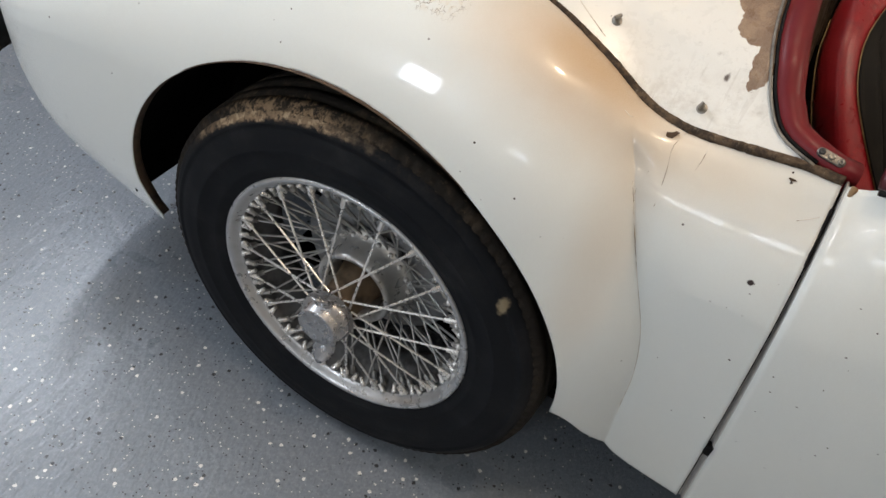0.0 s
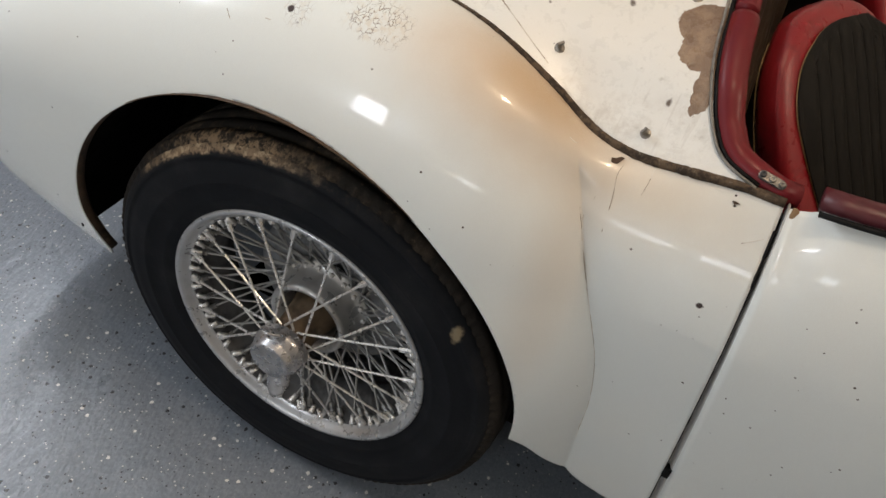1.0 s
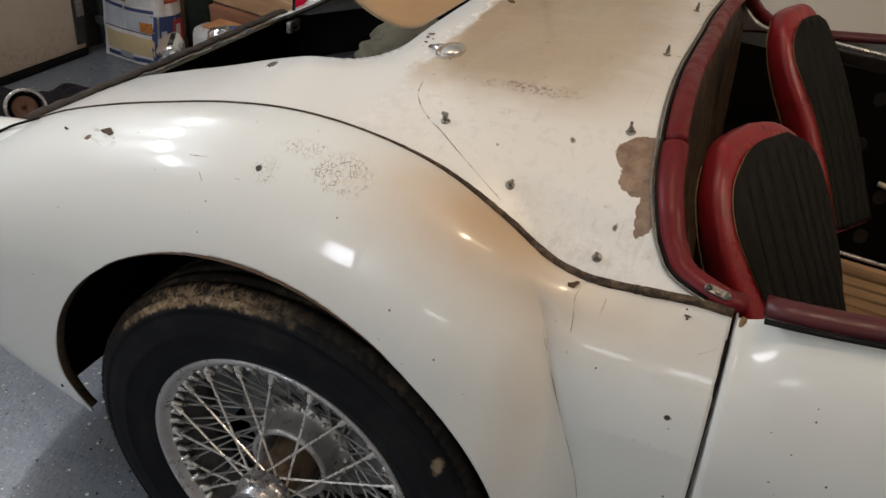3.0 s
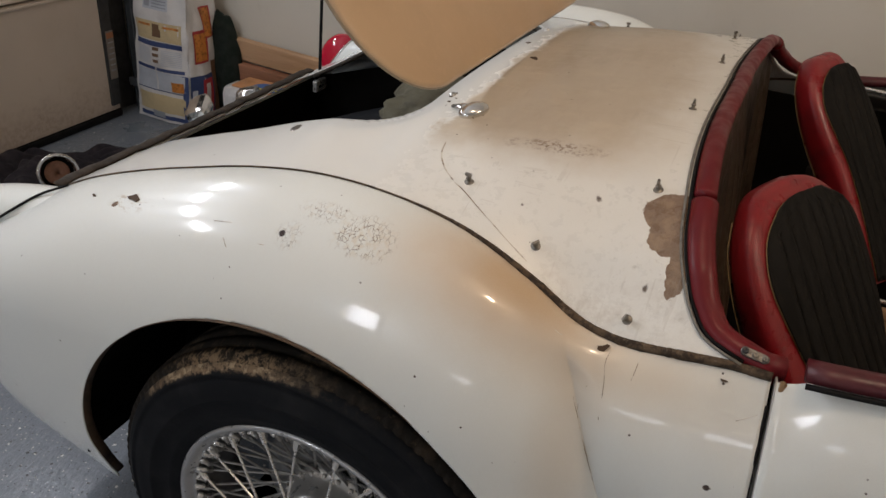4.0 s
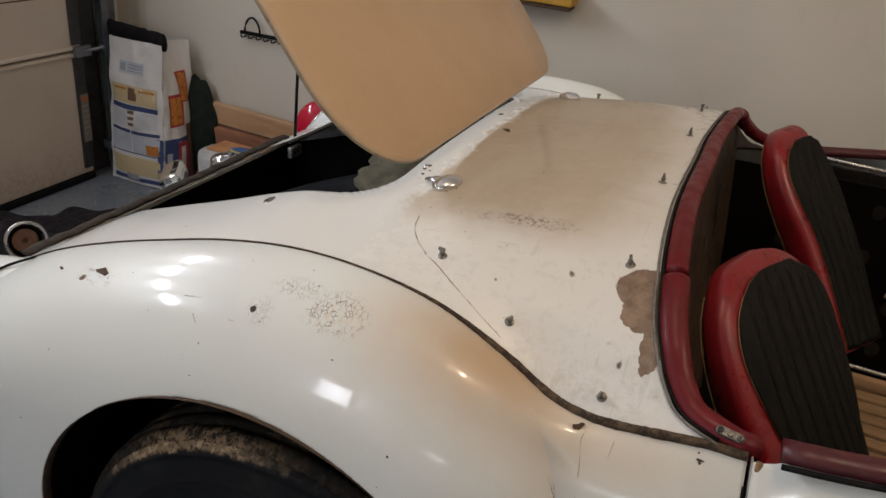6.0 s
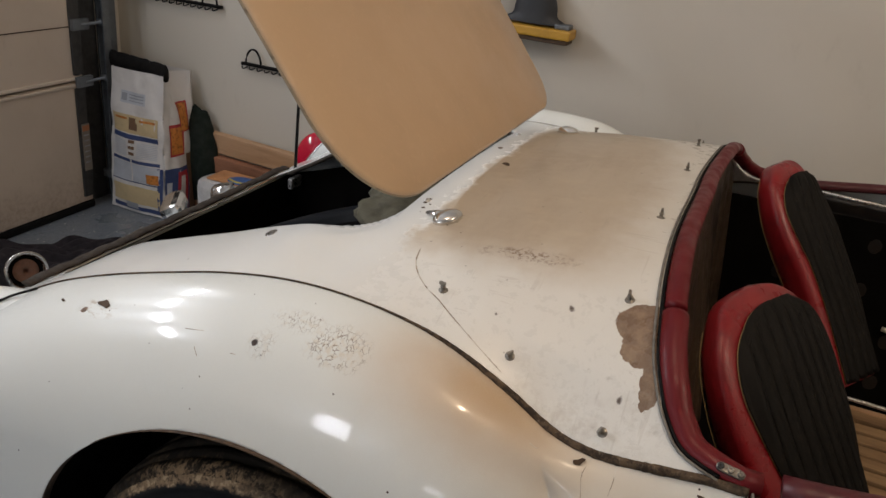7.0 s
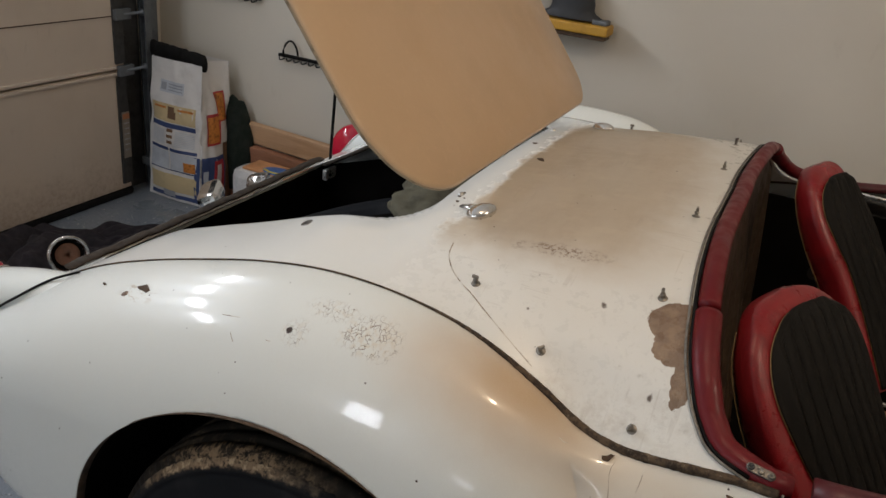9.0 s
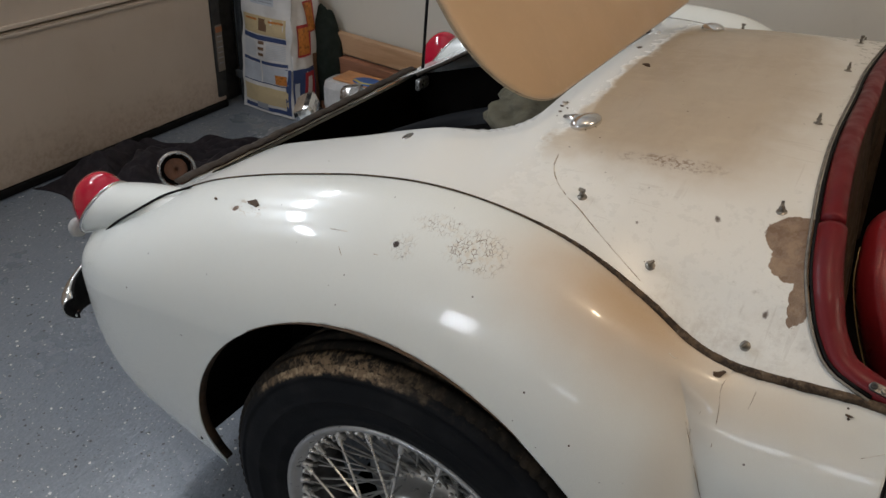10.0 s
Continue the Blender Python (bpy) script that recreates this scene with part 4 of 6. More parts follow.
def lid_sheet(name, h0, h1, inset, mat, parent, label):
    """A closed slab between two heights with a turned-over rim."""
    rings = [lid_ring(inset + 0.006, h0), lid_ring(inset, h0 + 0.003), lid_ring(inset, h1 - 0.003), lid_ring(inset + 0.005, h1)]
    n = len(rings[0])
    verts = [p for r in rings for p in r]
    faces = [(i * n + j, i * n + (j + 1) % n, (i + 1) * n + (j + 1) % n, (i + 1) * n + j) for i in range(3) for j in range(n)]
    mid = lid_point(LID_L / 2, 0, 0)
    for base, h in ((0, h0), (3 * n, h1)):
        prev = base
        for f in (0.75, 0.5, 0.25):
            start = len(verts)
            for j in range(n):
                x, y, z = rings[0 if base == 0 else 3][j]
                # slide towards the middle over the domed face
                s = ((LID_AT[0] - x) * math.cos(radians(LID_TILT)) + (z - LID_AT[2]) * math.sin(radians(LID_TILT)))
                verts.append(lid_point(LID_L / 2 + (s - LID_L / 2) * f, y * f, h))
            for j in range(n):
                faces.append((prev + j, prev + (j + 1) % n, start + (j + 1) % n, start + j))
            prev = start
        faces.append(tuple(range(prev, prev + n)))
    bm = bmesh.new()
    vs = [bm.verts.new(v) for v in verts]
    for f in faces:
        bm.faces.new([vs[i] for i in f])
    return part(name, bm, mat, parent, label)


lid = lid_sheet("boot_lid", -0.004, 0.006, 0.0, LID, car, "plain tan painted boot lid standing open on its prop")
tube("lid_edge", lid_ring(0.001, -0.002), 0.0026, LIDEDGE, lid, "chipped dull edge of the lid", 6, closed=True)
tube("prop_rod", [(-0.623, 0.386, 0.600), (-0.617, 0.386, 0.80), (-0.600, 0.386, 0.98), (-0.39, 0.386, 1.40)], 0.004, BLACK, car, "thin black boot prop", 8)
part("prop_bracket", box_mesh(-0.612, 0.37, 0.595, 0.012, 0.05, 0.028, 0.003), SPOKE, car, "small steel bracket of the boot prop", False)
lathe("screw", [(0, 0.0), (0, 0.004), (0.002, 0.0035), (0.003, 0)], (-0.605, 0.36, 0.595), (1, -0.3, 0), BLACK, car, "", 10)
for y_ in (-0.23, 0.23):
    lathe("hinge_pin", [(0, 0), (0, 0.005), (0.012, 0.005), (0.012, 0)], (-0.006, y_, 0.866), (0.3, 0, 1), SPOKE, car, "dull steel boot hinge", 12)

# spare tyre lying in the boot, with a pale blanket behind it
spare = tagged(new("spare_tyre"), "worn black spare tyre lying flat in the boot", "tyre")
ring = [(-0.06, 0.23), (-0.07, 0.27), (-0.06, 0.31), (-0.03, 0.33), (0.03, 0.33), (0.06, 0.31), (0.07, 0.27), (0.06, 0.23), (-0.06, 0.23)]
part("casing", lathe_mesh(ring, (-0.32, 0.02, 0.560), (-0.34, 0.0, 1.0), 64), TYRE, spare, "")
lathe("spare_rim", [(-0.05, 0.0), (-0.05, 0.2), (0.045, 0.215), (0.05, 0.20), (0.0, 0.12), (0.0, 0.0)], (-0.32, 0.02, 0.560), (-0.34, 0, 1), SHADE, spare, "wheel inside the spare tyre, darkened for its shade", 48)

bm_ = bmesh.new()
bmesh.ops.create_icosphere(bm_, subdivisions=4, radius=1)
for v_ in bm_.verts:
    k_ = 1 + 0.25 * noise.noise(v_.co * 2.5) + 0.10 * noise.noise(v_.co * 7)
    v_.co = Vector((v_.co.x * 0.115 * k_, v_.co.y * 0.16 * k_, v_.co.z * 0.048 * k_))
bmesh.ops.translate(bm_, vec=(-0.18, 0.16, 0.690), verts=bm_.verts)
tagged(part("rag", bm_, plain("pale_olive_rag", (0.11, 0.10, 0.066), 0.9, vary=0.5, scale=25.0, bump=0.6)), "crumpled pale olive rag lying on the spare tyre", "rag")

# ---------------------------------------------------------------- car: wheel
WHEEL_Y, WHEEL_Z = -0.585, 0.326
WORNCHROME = plain("worn_dull_chrome", (0.44, 0.44, 0.45), 0.30, 0.85, vary=0.3, scale=50.0, bump=0.15)
HUBGREY = plain("dull_grey_hub", (0.50, 0.50, 0.49), 0.34, 0.6, vary=0.3, scale=22.0, bump=0.1)


def wheel(side):
    wy = WHEEL_Y * -side
    ax = (0, side, 0)
    at = (0, wy, WHEEL_Z)
    hub = solid("wheel", None, car, "wire wheel with a worn mud-caked tyre")
    # tyre walls with raised rings
    wall = [(0.050, 0.203), (0.057, 0.209), (0.0605, 0.216), (0.0645, 0.226), (0.0660, 0.229), (0.0664, 0.232), (0.0662, 0.234), (0.0695, 0.246), (0.0715, 0.258),
            (0.0722, 0.259), (0.0726, 0.262), (0.0722, 0.263), (0.0725, 0.275), (0.0705, 0.288), (0.068, 0.295), (0.0695, 0.2965), (0.0675, 0.300), (0.064, 0.306), (0.0595, 0.3115)]
    prof = wall + [(-d, r) for d, r in reversed(wall)] + [wall[0]]
    bm = lathe_mesh(prof, at, ax, 144)
    for v in bm.verts:
        if v.co.z < 0.02:
            k = (0.02 - v.co.z) / 0.03
            v.co.y += (v.co.y - wy) * 0.10 * k
            v.co.z = max(v.co.z, 0.002)
    part("tyre", bm, TYRE, hub, "black rubber tyre with a scuffed wall")
    # tread band with ribs and shoulder notches
    bands = [(0.0600, 0.3105, 0), (0.0590, 0.3145, 1), (0.0565, 0.3185, 1), (0.0520, 0.3215, 0), (0.0425, 0.3242, 0), (0.0405, 0.3180, 0), (0.0375, 0.3180, 0), (0.0355, 0.3250, 0),
             (0.0190, 0.3262, 0), (0.0170, 0.3200, 0), (0.0140, 0.3200, 0), (0.0120, 0.3266, 0)]
    bands = bands + [(-d, r, f) for d, r, f in reversed(bands)]
    n = 480
    rows = []
    rnd = random.Random(4)
    for j in range(n):
        a = 2 * math.pi * j / n
        notch = (j % 4) in (0, 1)
        row = []
        for k, (d, r, f) in enumerate(bands):
            rr = r - (0.0045 if notch and f else 0.0) - 0.0012 * noise.noise((12 * math.cos(a) + k, 12 * math.sin(a), d * 60))
            z = WHEEL_Z + rr * math.sin(a)
            row.append((rr * math.cos(a), wy + side * d, max(z, 0.0015)))
        rows.append(row)
    grid("tread", rows, TREAD, hub, "worn tread caked with dry brown mud", close_u=True)
    lip = [(0.050, 0.2075), (0.0575, 0.2140), (0.0615, 0.2135), (0.0630, 0.2100), (0.0615, 0.2060), (0.0570, 0.2025), (0.0520, 0.2000), (0.0490, 0.1975), (0.0480, 0.1950), (0.045, 0.1965), (0.050, 0.2075)]
    part("rim", lathe_mesh(lip, at, ax, 120), SILVER, hub, "silver painted steel rim lip")
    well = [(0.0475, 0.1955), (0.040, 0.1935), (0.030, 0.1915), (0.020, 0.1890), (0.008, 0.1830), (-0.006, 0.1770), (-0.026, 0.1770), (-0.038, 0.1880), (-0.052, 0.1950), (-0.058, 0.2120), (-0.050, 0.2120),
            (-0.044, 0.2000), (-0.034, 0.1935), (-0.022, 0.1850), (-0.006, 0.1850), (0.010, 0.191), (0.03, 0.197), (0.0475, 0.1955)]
    part("rim_well", lathe_mesh(well, at, ax, 120), RIMWELL, hub, "inside of the rim, darkened for its shade")
    shell = [(-0.030, 0.050), (-0.030, 0.070), (-0.026, 0.079), (-0.021, 0.0815), (-0.016, 0.0800), (-0.014, 0.0745), (-0.006, 0.0690), (0.008, 0.0655), (0.022, 0.0650), (0.0275, 0.0635), (0.0300, 0.0600), (0.0280, 0.0555), (0.016, 0.0500), (0.0, 0.046), (-0.03, 0.045)]
    lathe("hub_flange", shell, at, ax, HUBGREY, hub, "round pressed flange of the hub", 64)
    lathe("hub_barrel", [(-0.020, 0.046), (-0.012, 0.042), (0.020, 0.035), (0.050, 0.031), (0.086, 0.033), (0.088, 0.030), (0.088, 0.0)], at, ax, HUBRUST, hub,
          "greasy brown hub barrel", 48)
    lathe("knock_off", [(0.080, 0.0), (0.080, 0.037), (0.084, 0.0405), (0.094, 0.0415), (0.102, 0.0400), (0.107, 0.0345), (0.109, 0.0330), (0.119, 0.0322), (0.1205, 0.0305), (0.1195, 0.026), (0.1195, 0.0)],
          at, ax, WORNCHROME, hub, "dull chrome two-eared wheel nut", 48)
    for turn, reach in ((-84.0, 0.046), (96.0, 0.030)):
        bm = bmesh.new()
        secs = []
        for i in range(9):
            t = i / 8
            rr = 0.030 + reach * t
            w = 0.0205 * math.sqrt(max(0.02, 1 - (t * 0.98) ** 3.5)) * (0.82 + 0.28 * t)
            d = 0.098 + 0.020 * t * t
            th = lerp(0.011, 0.005, t)
            secs.append([bm.verts.new((rr, w * math.cos(k), d + th * math.sin(k))) for k in (2 * math.pi * q / 12 for q in range(12))])
        for a, b in zip(secs, secs[1:]):
            for q in range(12):
                bm.faces.new((a[q], a[(q + 1) % 12], b[(q + 1) % 12], b[q]))
        bm.faces.new(secs[0])
        bm.faces.new(secs[-1])
        m = Matrix.Translation(at) @ Matrix(((1, 0, 0, 0), (0, 0, side, 0), (0, 1, 0, 0), (0, 0, 0, 1))) @ Matrix.Rotation(radians(turn), 4, "Z")
        bmesh.ops.transform(bm, matrix=m, verts=bm.verts)
        part("spinner_ear", bm, WORNCHROME, hub, "")

    # spokes: one shared rod laid between two ends
    def rod(a, b, radius, mesh):
        a, b = Vector(a), Vector(b)
        ob = solid("spoke", mesh, hub)
        q = (b - a).to_track_quat("Z", "Y")
        ob.matrix_local = Matrix.LocRotScale(a, q, (1, 1, (b - a).length))
        return ob

    bm = bmesh.new()
    prof = [(0.0, 0.0022), (0.0, 0.0019), (0.885, 0.0019), (0.89, 0.0040), (0.93, 0.0046), (0.985, 0.0046), (1.0, 0.0056)]
    rings = [[bm.verts.new((r * math.cos(k), r * math.sin(k), z)) for k in (2 * math.pi * q / 7 for q in range(7))] for z, r in prof]
    for a, b in zip(rings, rings[1:]):
        for q in range(7):
            bm.faces.new((a[q], a[(q + 1) % 7], b[(q + 1) % 7], b[q]))
    bm.faces.new(rings[-1])
    spoke_mesh = bpy.data.meshes.new("spoke")
    bm.to_mesh(spoke_mesh)
    bm.free()
    spoke_mesh.materials.append(SPOKE)
    # same spoke in the shaded copy of its material
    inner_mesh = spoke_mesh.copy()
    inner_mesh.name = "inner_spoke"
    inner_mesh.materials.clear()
    inner_mesh.materials.append(SHADEDSPOKE)

    def on(r, ang, d):
        return (r * math.cos(ang), wy + side * d, WHEEL_Z + r * math.sin(ang))

    # rivet-like heads of the inner spokes round the flange
    bm = bmesh.new()
    bmesh.ops.create_uvsphere(bm, u_segments=8, v_segments=6, radius=0.0042)
    head_mesh = bpy.data.meshes.new("spoke_head")
    bm.to_mesh(head_mesh)
    bm.free()
    head_mesh.materials.append(SPOKE)
    for i in range(20):
        solid("spoke_head", head_mesh, hub).location = on(0.0735, 2 * math.pi * (i + 0.4) / 20, -0.0115)
    # nipples seated in the ledge of the rim
    bm = lathe_mesh([(-0.002, 0.0), (-0.002, 0.0052), (0.003, 0.0050), (0.0045, 0.0038), (0.014, 0.0034), (0.0145, 0.0)], (0, 0, 0), (0, 0, 1), 8)
    nipple_mesh = bpy.data.meshes.new("nipple")
    bm.to_mesh(nipple_mesh)
    bm.free()
    nipple_mesh.polygons.foreach_set("use_smooth", [True] * len(nipple_mesh.polygons))
    nipple_mesh.materials.append(SPOKE)
    for i in range(60):
        a = 2 * math.pi * (i + 0.5) / 60
        lean = 0.35 if i % 2 else -0.35
        ob = solid("nipple", nipple_mesh, hub)
        ob.matrix_local = Matrix.Translation(on(0.1945, a, 0.0475 if i % 2 else 0.0445)) @ Vector((-math.cos(a + lean), 0.25 * -side, -math.sin(a + lean))).to_track_quat("Z", "Y").to_matrix().to_4x4()

    count = 20
    for i in range(count):
        a = 2 * math.pi * (i + 0.25) / count
        lean = radians(40 if i % 2 else -40)
        rod(on(0.033, a + lean, 0.076), on(0.1940, a, 0.045), 0.002, spoke_mesh)
    for i in range(2 * count):
        a = 2 * math.pi * (i + 0.75) / (2 * count)
        lean = radians(24 if i % 2 else -24)
        if i % 2:
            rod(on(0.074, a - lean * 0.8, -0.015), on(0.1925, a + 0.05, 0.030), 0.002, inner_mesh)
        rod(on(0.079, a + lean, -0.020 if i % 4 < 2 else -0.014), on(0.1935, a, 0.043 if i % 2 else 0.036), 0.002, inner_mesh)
    return hub


wheel(-1)
lathe("brake_drum", [(0.0, 0.0), (0.0, 0.095), (-0.008, 0.105), (-0.012, 0.127), (-0.016, 0.135), (-0.070, 0.135), (-0.074, 0.15), (-0.080, 0.15), (-0.080, 0.0)],
      (0, WHEEL_Y + 0.034, WHEEL_Z), (0, -1, 0), DRUM, car, "grey cast brake drum streaked with dirt", 64)


# shade above the wheel is painted in with near-black panels
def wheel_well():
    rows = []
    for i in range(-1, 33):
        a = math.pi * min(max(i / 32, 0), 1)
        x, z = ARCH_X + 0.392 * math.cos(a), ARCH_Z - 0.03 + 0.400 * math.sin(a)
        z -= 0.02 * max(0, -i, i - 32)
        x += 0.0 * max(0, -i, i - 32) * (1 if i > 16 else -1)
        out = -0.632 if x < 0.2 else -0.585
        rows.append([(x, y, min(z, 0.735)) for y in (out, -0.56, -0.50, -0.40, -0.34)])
    grid("wheel_well", rows, SHADE, car, "near-black inner wing above the wheel, darkened for its shade", thick=0.003)
    v = [(ARCH_X - 0.42, -0.345, 0.18), (ARCH_X + 0.42, -0.345, 0.18), (ARCH_X + 0.42, -0.345, 0.72), (ARCH_X - 0.42, -0.345, 0.72)]
    v += [(x, y + 0.01, z) for x, y, z in v]
    f = [(0, 1, 2, 3), (7, 6, 5, 4), (0, 4, 5, 1), (1, 5, 6, 2), (2, 6, 7, 3), (3, 7, 4, 0)]
    solid("inner_panel", mesh_of("inner_panel", v, f, False, SHADE), car, "near-black inner panel behind the wheel, darkened for its shade")


wheel_well()
lathe("axle_casing", [(0, 0.0), (0, 0.04), (0.5, 0.05), (1.0, 0.04), (1.0, 0.0)], (0, -0.5, WHEEL_Z), (0, 1, 0), SHADE, car, "near-black axle tube, darkened for its shade", 20)
lathe("tyre", [(0.06, 0.2), (0.07, 0.25), (0.06, 0.315), (0.03, 0.325), (-0.03, 0.325), (-0.06, 0.315), (-0.07, 0.25), (-0.06, 0.2), (0.06, 0.2)],
                              (0, 0.585, WHEEL_Z), (0, 1, 0), TYRE, car, "black tyre on the far side", 64)
box("floor_pan", (0.55, 0.0, 0.19), (1.5, 1.0, 0.03), SHADE, car, "near-black underside of the car, darkened for its shade", 0.01)


# ---------------------------------------------------------------- car: door and cockpit
def gap_w(z):
    """How far ahead of the shut line the door begins: a wider gap low down."""
    return interp(z, [0.2, 0.40, 0.66, 0.80], [0.0070, 0.0060, 0.0030, 0.0016])


def door_rise(x, extra=0.0):
    """How far the top of the door climbs ahead of the shut line."""
    return 0.006 + extra + (0.036 + 0.3 * extra) * smooth01((x - 0.48) / 0.34)


def door_skin():
    rows = []
    for i in range(70):
        x = lerp(0.5053, 1.15, i / 69)
        sec = wing_section(x, 20, 50)
        rows.append([(p[0] + (gap_x(p[2]) + gap_w(p[2]) - 0.505) * (1 - smooth01((x - 0.52) / 0.3)), p[1] - 0.002, p[2] - 0.001 + door_rise(x, 0.014) * smooth01((x - 0.505) / 0.06) * smooth01((p[2] - 0.55) / 0.22)) for p in sec])
    door = grid("door", rows, PAINT, car, "off-white door with small paint chips", thick=0.004)
    # turned edge that shows pale and rusty in the shut line
    rows = []
    for p in wing_section(0.507, 20, 50):
        g = gap_x(p[2])
        y = p[1] - 0.002
        w = gap_w(p[2])
        rows.append([(g + w, y + 0.0003, p[2]), (g + 0.8 * w, y + 0.0016, p[2]), (g + 0.5 * w, y + 0.006, p[2]), (g + 0.2 * w, y + 0.012, p[2]), (g + 0.1 * w, y + 0.022, p[2])])
    grid("door_edge", rows, SHUT, door, "pale turned edge of the door", thick=0.002)
    jamb = [[(gap_x(p[2]) + dx, p[1] + 0.012, p[2] - 0.004) for dx in (-0.02, 0.0, 0.02)] for p in wing_section(0.507, 20, 50)[6:]]
    grid("door_jamb", jamb, SHUT, car, "grey jamb seen in the shut line", thick=0.004)
    # black tube paints in the shadow along the shut line, thicker near the top
    dark = [(gap_x(p[2]) - 0.0022, p[1] + 0.0018, p[2]) for p in wing_section(0.507, 20, 50)[4:]]
    tube("shut_shadow", dark, [0.0012 + 0.0010 * smooth01((p[2] - 0.66) / 0.08) + 0.0006 * noise.noise((p[2] * 70, 0, 0)) for p in dark], BLACK, car, "black strip standing in for shadow along the shut line", 8)
    part("striker", box_mesh(gap_x(0.37) + 0.002, sill_side(0.37) - 0.019, 0.372, 0.009, 0.010, 0.020, 0.001), BLACK, car, "small black striker in the shut line", False)
    return door


door_skin()


def far_door():
    rows = []
    for i in range(40):
        x = lerp(0.508, 1.15, i / 39)
        rows.append([(p[0], -p[1], p[2] + door_rise(x) * smooth01((p[2] - 0.55) / 0.22)) for p in wing_section(x, 14, 30)])
    d = grid("far_door", rows, PAINT, car, "off-white door on the far side", thick=0.004)
    # quilted black lining with buttons
    rows = []
    for i in range(81):
        x = lerp(0.52, 1.14, i / 80)
        row = []
        for j in range(61):
            z = lerp(0.34, 0.795, j / 60)
            bump = 0.012 * abs(math.sin((x - 0.52) / 0.085 * math.pi) * math.sin((z - 0.34) / 0.106 * math.pi)) ** 0.6
            row.append((x, 0.548 - bump, z))
        rows.append(row)
    grid("door_lining", rows, QUILT, d, "quilted black vinyl door lining", thick=0.004)
    for a in range(1, 8):
        for b in range(1, 4):
            bm = bmesh.new()
            bmesh.ops.create_uvsphere(bm, u_segments=10, v_segments=6, radius=0.008)
            bmesh.ops.translate(bm, vec=(0.52 + 0.085 * a, 0.546, 0.34 + 0.106 * b), verts=bm.verts)
            if a in (4, 6) and b < 3:
                part("button", bm, RED, d, "small red upholstery button")
            else:
                bm.free()
    tube("lining_trim", [(x, 0.543, 0.803 - 0.004 * k) for k, x in enumerate((0.52, 0.7, 0.9, 1.14))], 0.004, SPOKE, d, "thin bright trim strip", 8)
    tube("sill_trim", [(x, 0.530, 0.345 - 0.02 * (x - 0.52)) for x in (0.60, 0.8, 1.0, 1.14)], 0.005, SPOKE, d, "thin bright sill strip", 8)
    tube("pull_strap", spline([(0.80, 0.53, 0.53), (0.88, 0.515, 0.522), (0.98, 0.515, 0.515), (1.10, 0.53, 0.50)], 20), 0.006, CREAM, d, "pale door pull cord", 8)


far_door()


def cockpit():
    z0, z1 = 0.30, 0.775
    x0, x1, yy = 0.40, 1.6, 0.535
    v = [(x0, -yy, z0), (x0, yy, z0), (x1, yy, z0), (x1, -yy, z0), (x0, -yy, 0.76), (x0, yy, 0.76), (x1, yy, z1), (x1, -yy, z1)]
    f = [(0, 1, 2, 3), (0, 4, 5, 1), (1, 5, 6, 2), (2, 6, 7, 3), (3, 7, 4, 0)]
    ob = solid("cockpit_tub", mesh_of("cockpit_tub", v, f, False, SHADE), car, "near-black inside of the cockpit, darkened for its shade")
    mod = ob.modifiers.new("thickness", "SOLIDIFY")
    mod.thickness, mod.offset = 0.006, 0
    # dark cloth hanging behind the seats
    rows = []
    for i in range(90):
        y = lerp(-0.50, 0.50, i / 89)
        row = []
        for j in range(24):
            t = j / 23
            fold = 0.012 * math.sin(y * 55 + 4 * math.sin(y * 13)) * t + 0.02 * t * math.sin(y * 9 + 1)
            top = deck_z(deck_front(y / 0.55), y) - 0.012
            row.append((0.383 + 0.03 * (abs(y) / 0.5) ** 4 + 0.055 * t ** 0.8 + fold, y, lerp(top, 0.45, t)))
        rows.append(row)
    grid("folded_hood", rows, plain("dusty_black_cloth", (0.040, 0.025, 0.015), 0.48, vary=0.7, scale=18.0, bump=0.4), car, "dusty black cloth hanging behind the seats", thick=0.003)


cockpit()


def rail_at(u):
    """The middle of the padded rail at a place across the car."""
    x = deck_front(u)
    y = -u * bead(x)[0]
    return x, y, deck_z(x, y) + 0.018 * smooth01((u - 0.84) / 0.15)


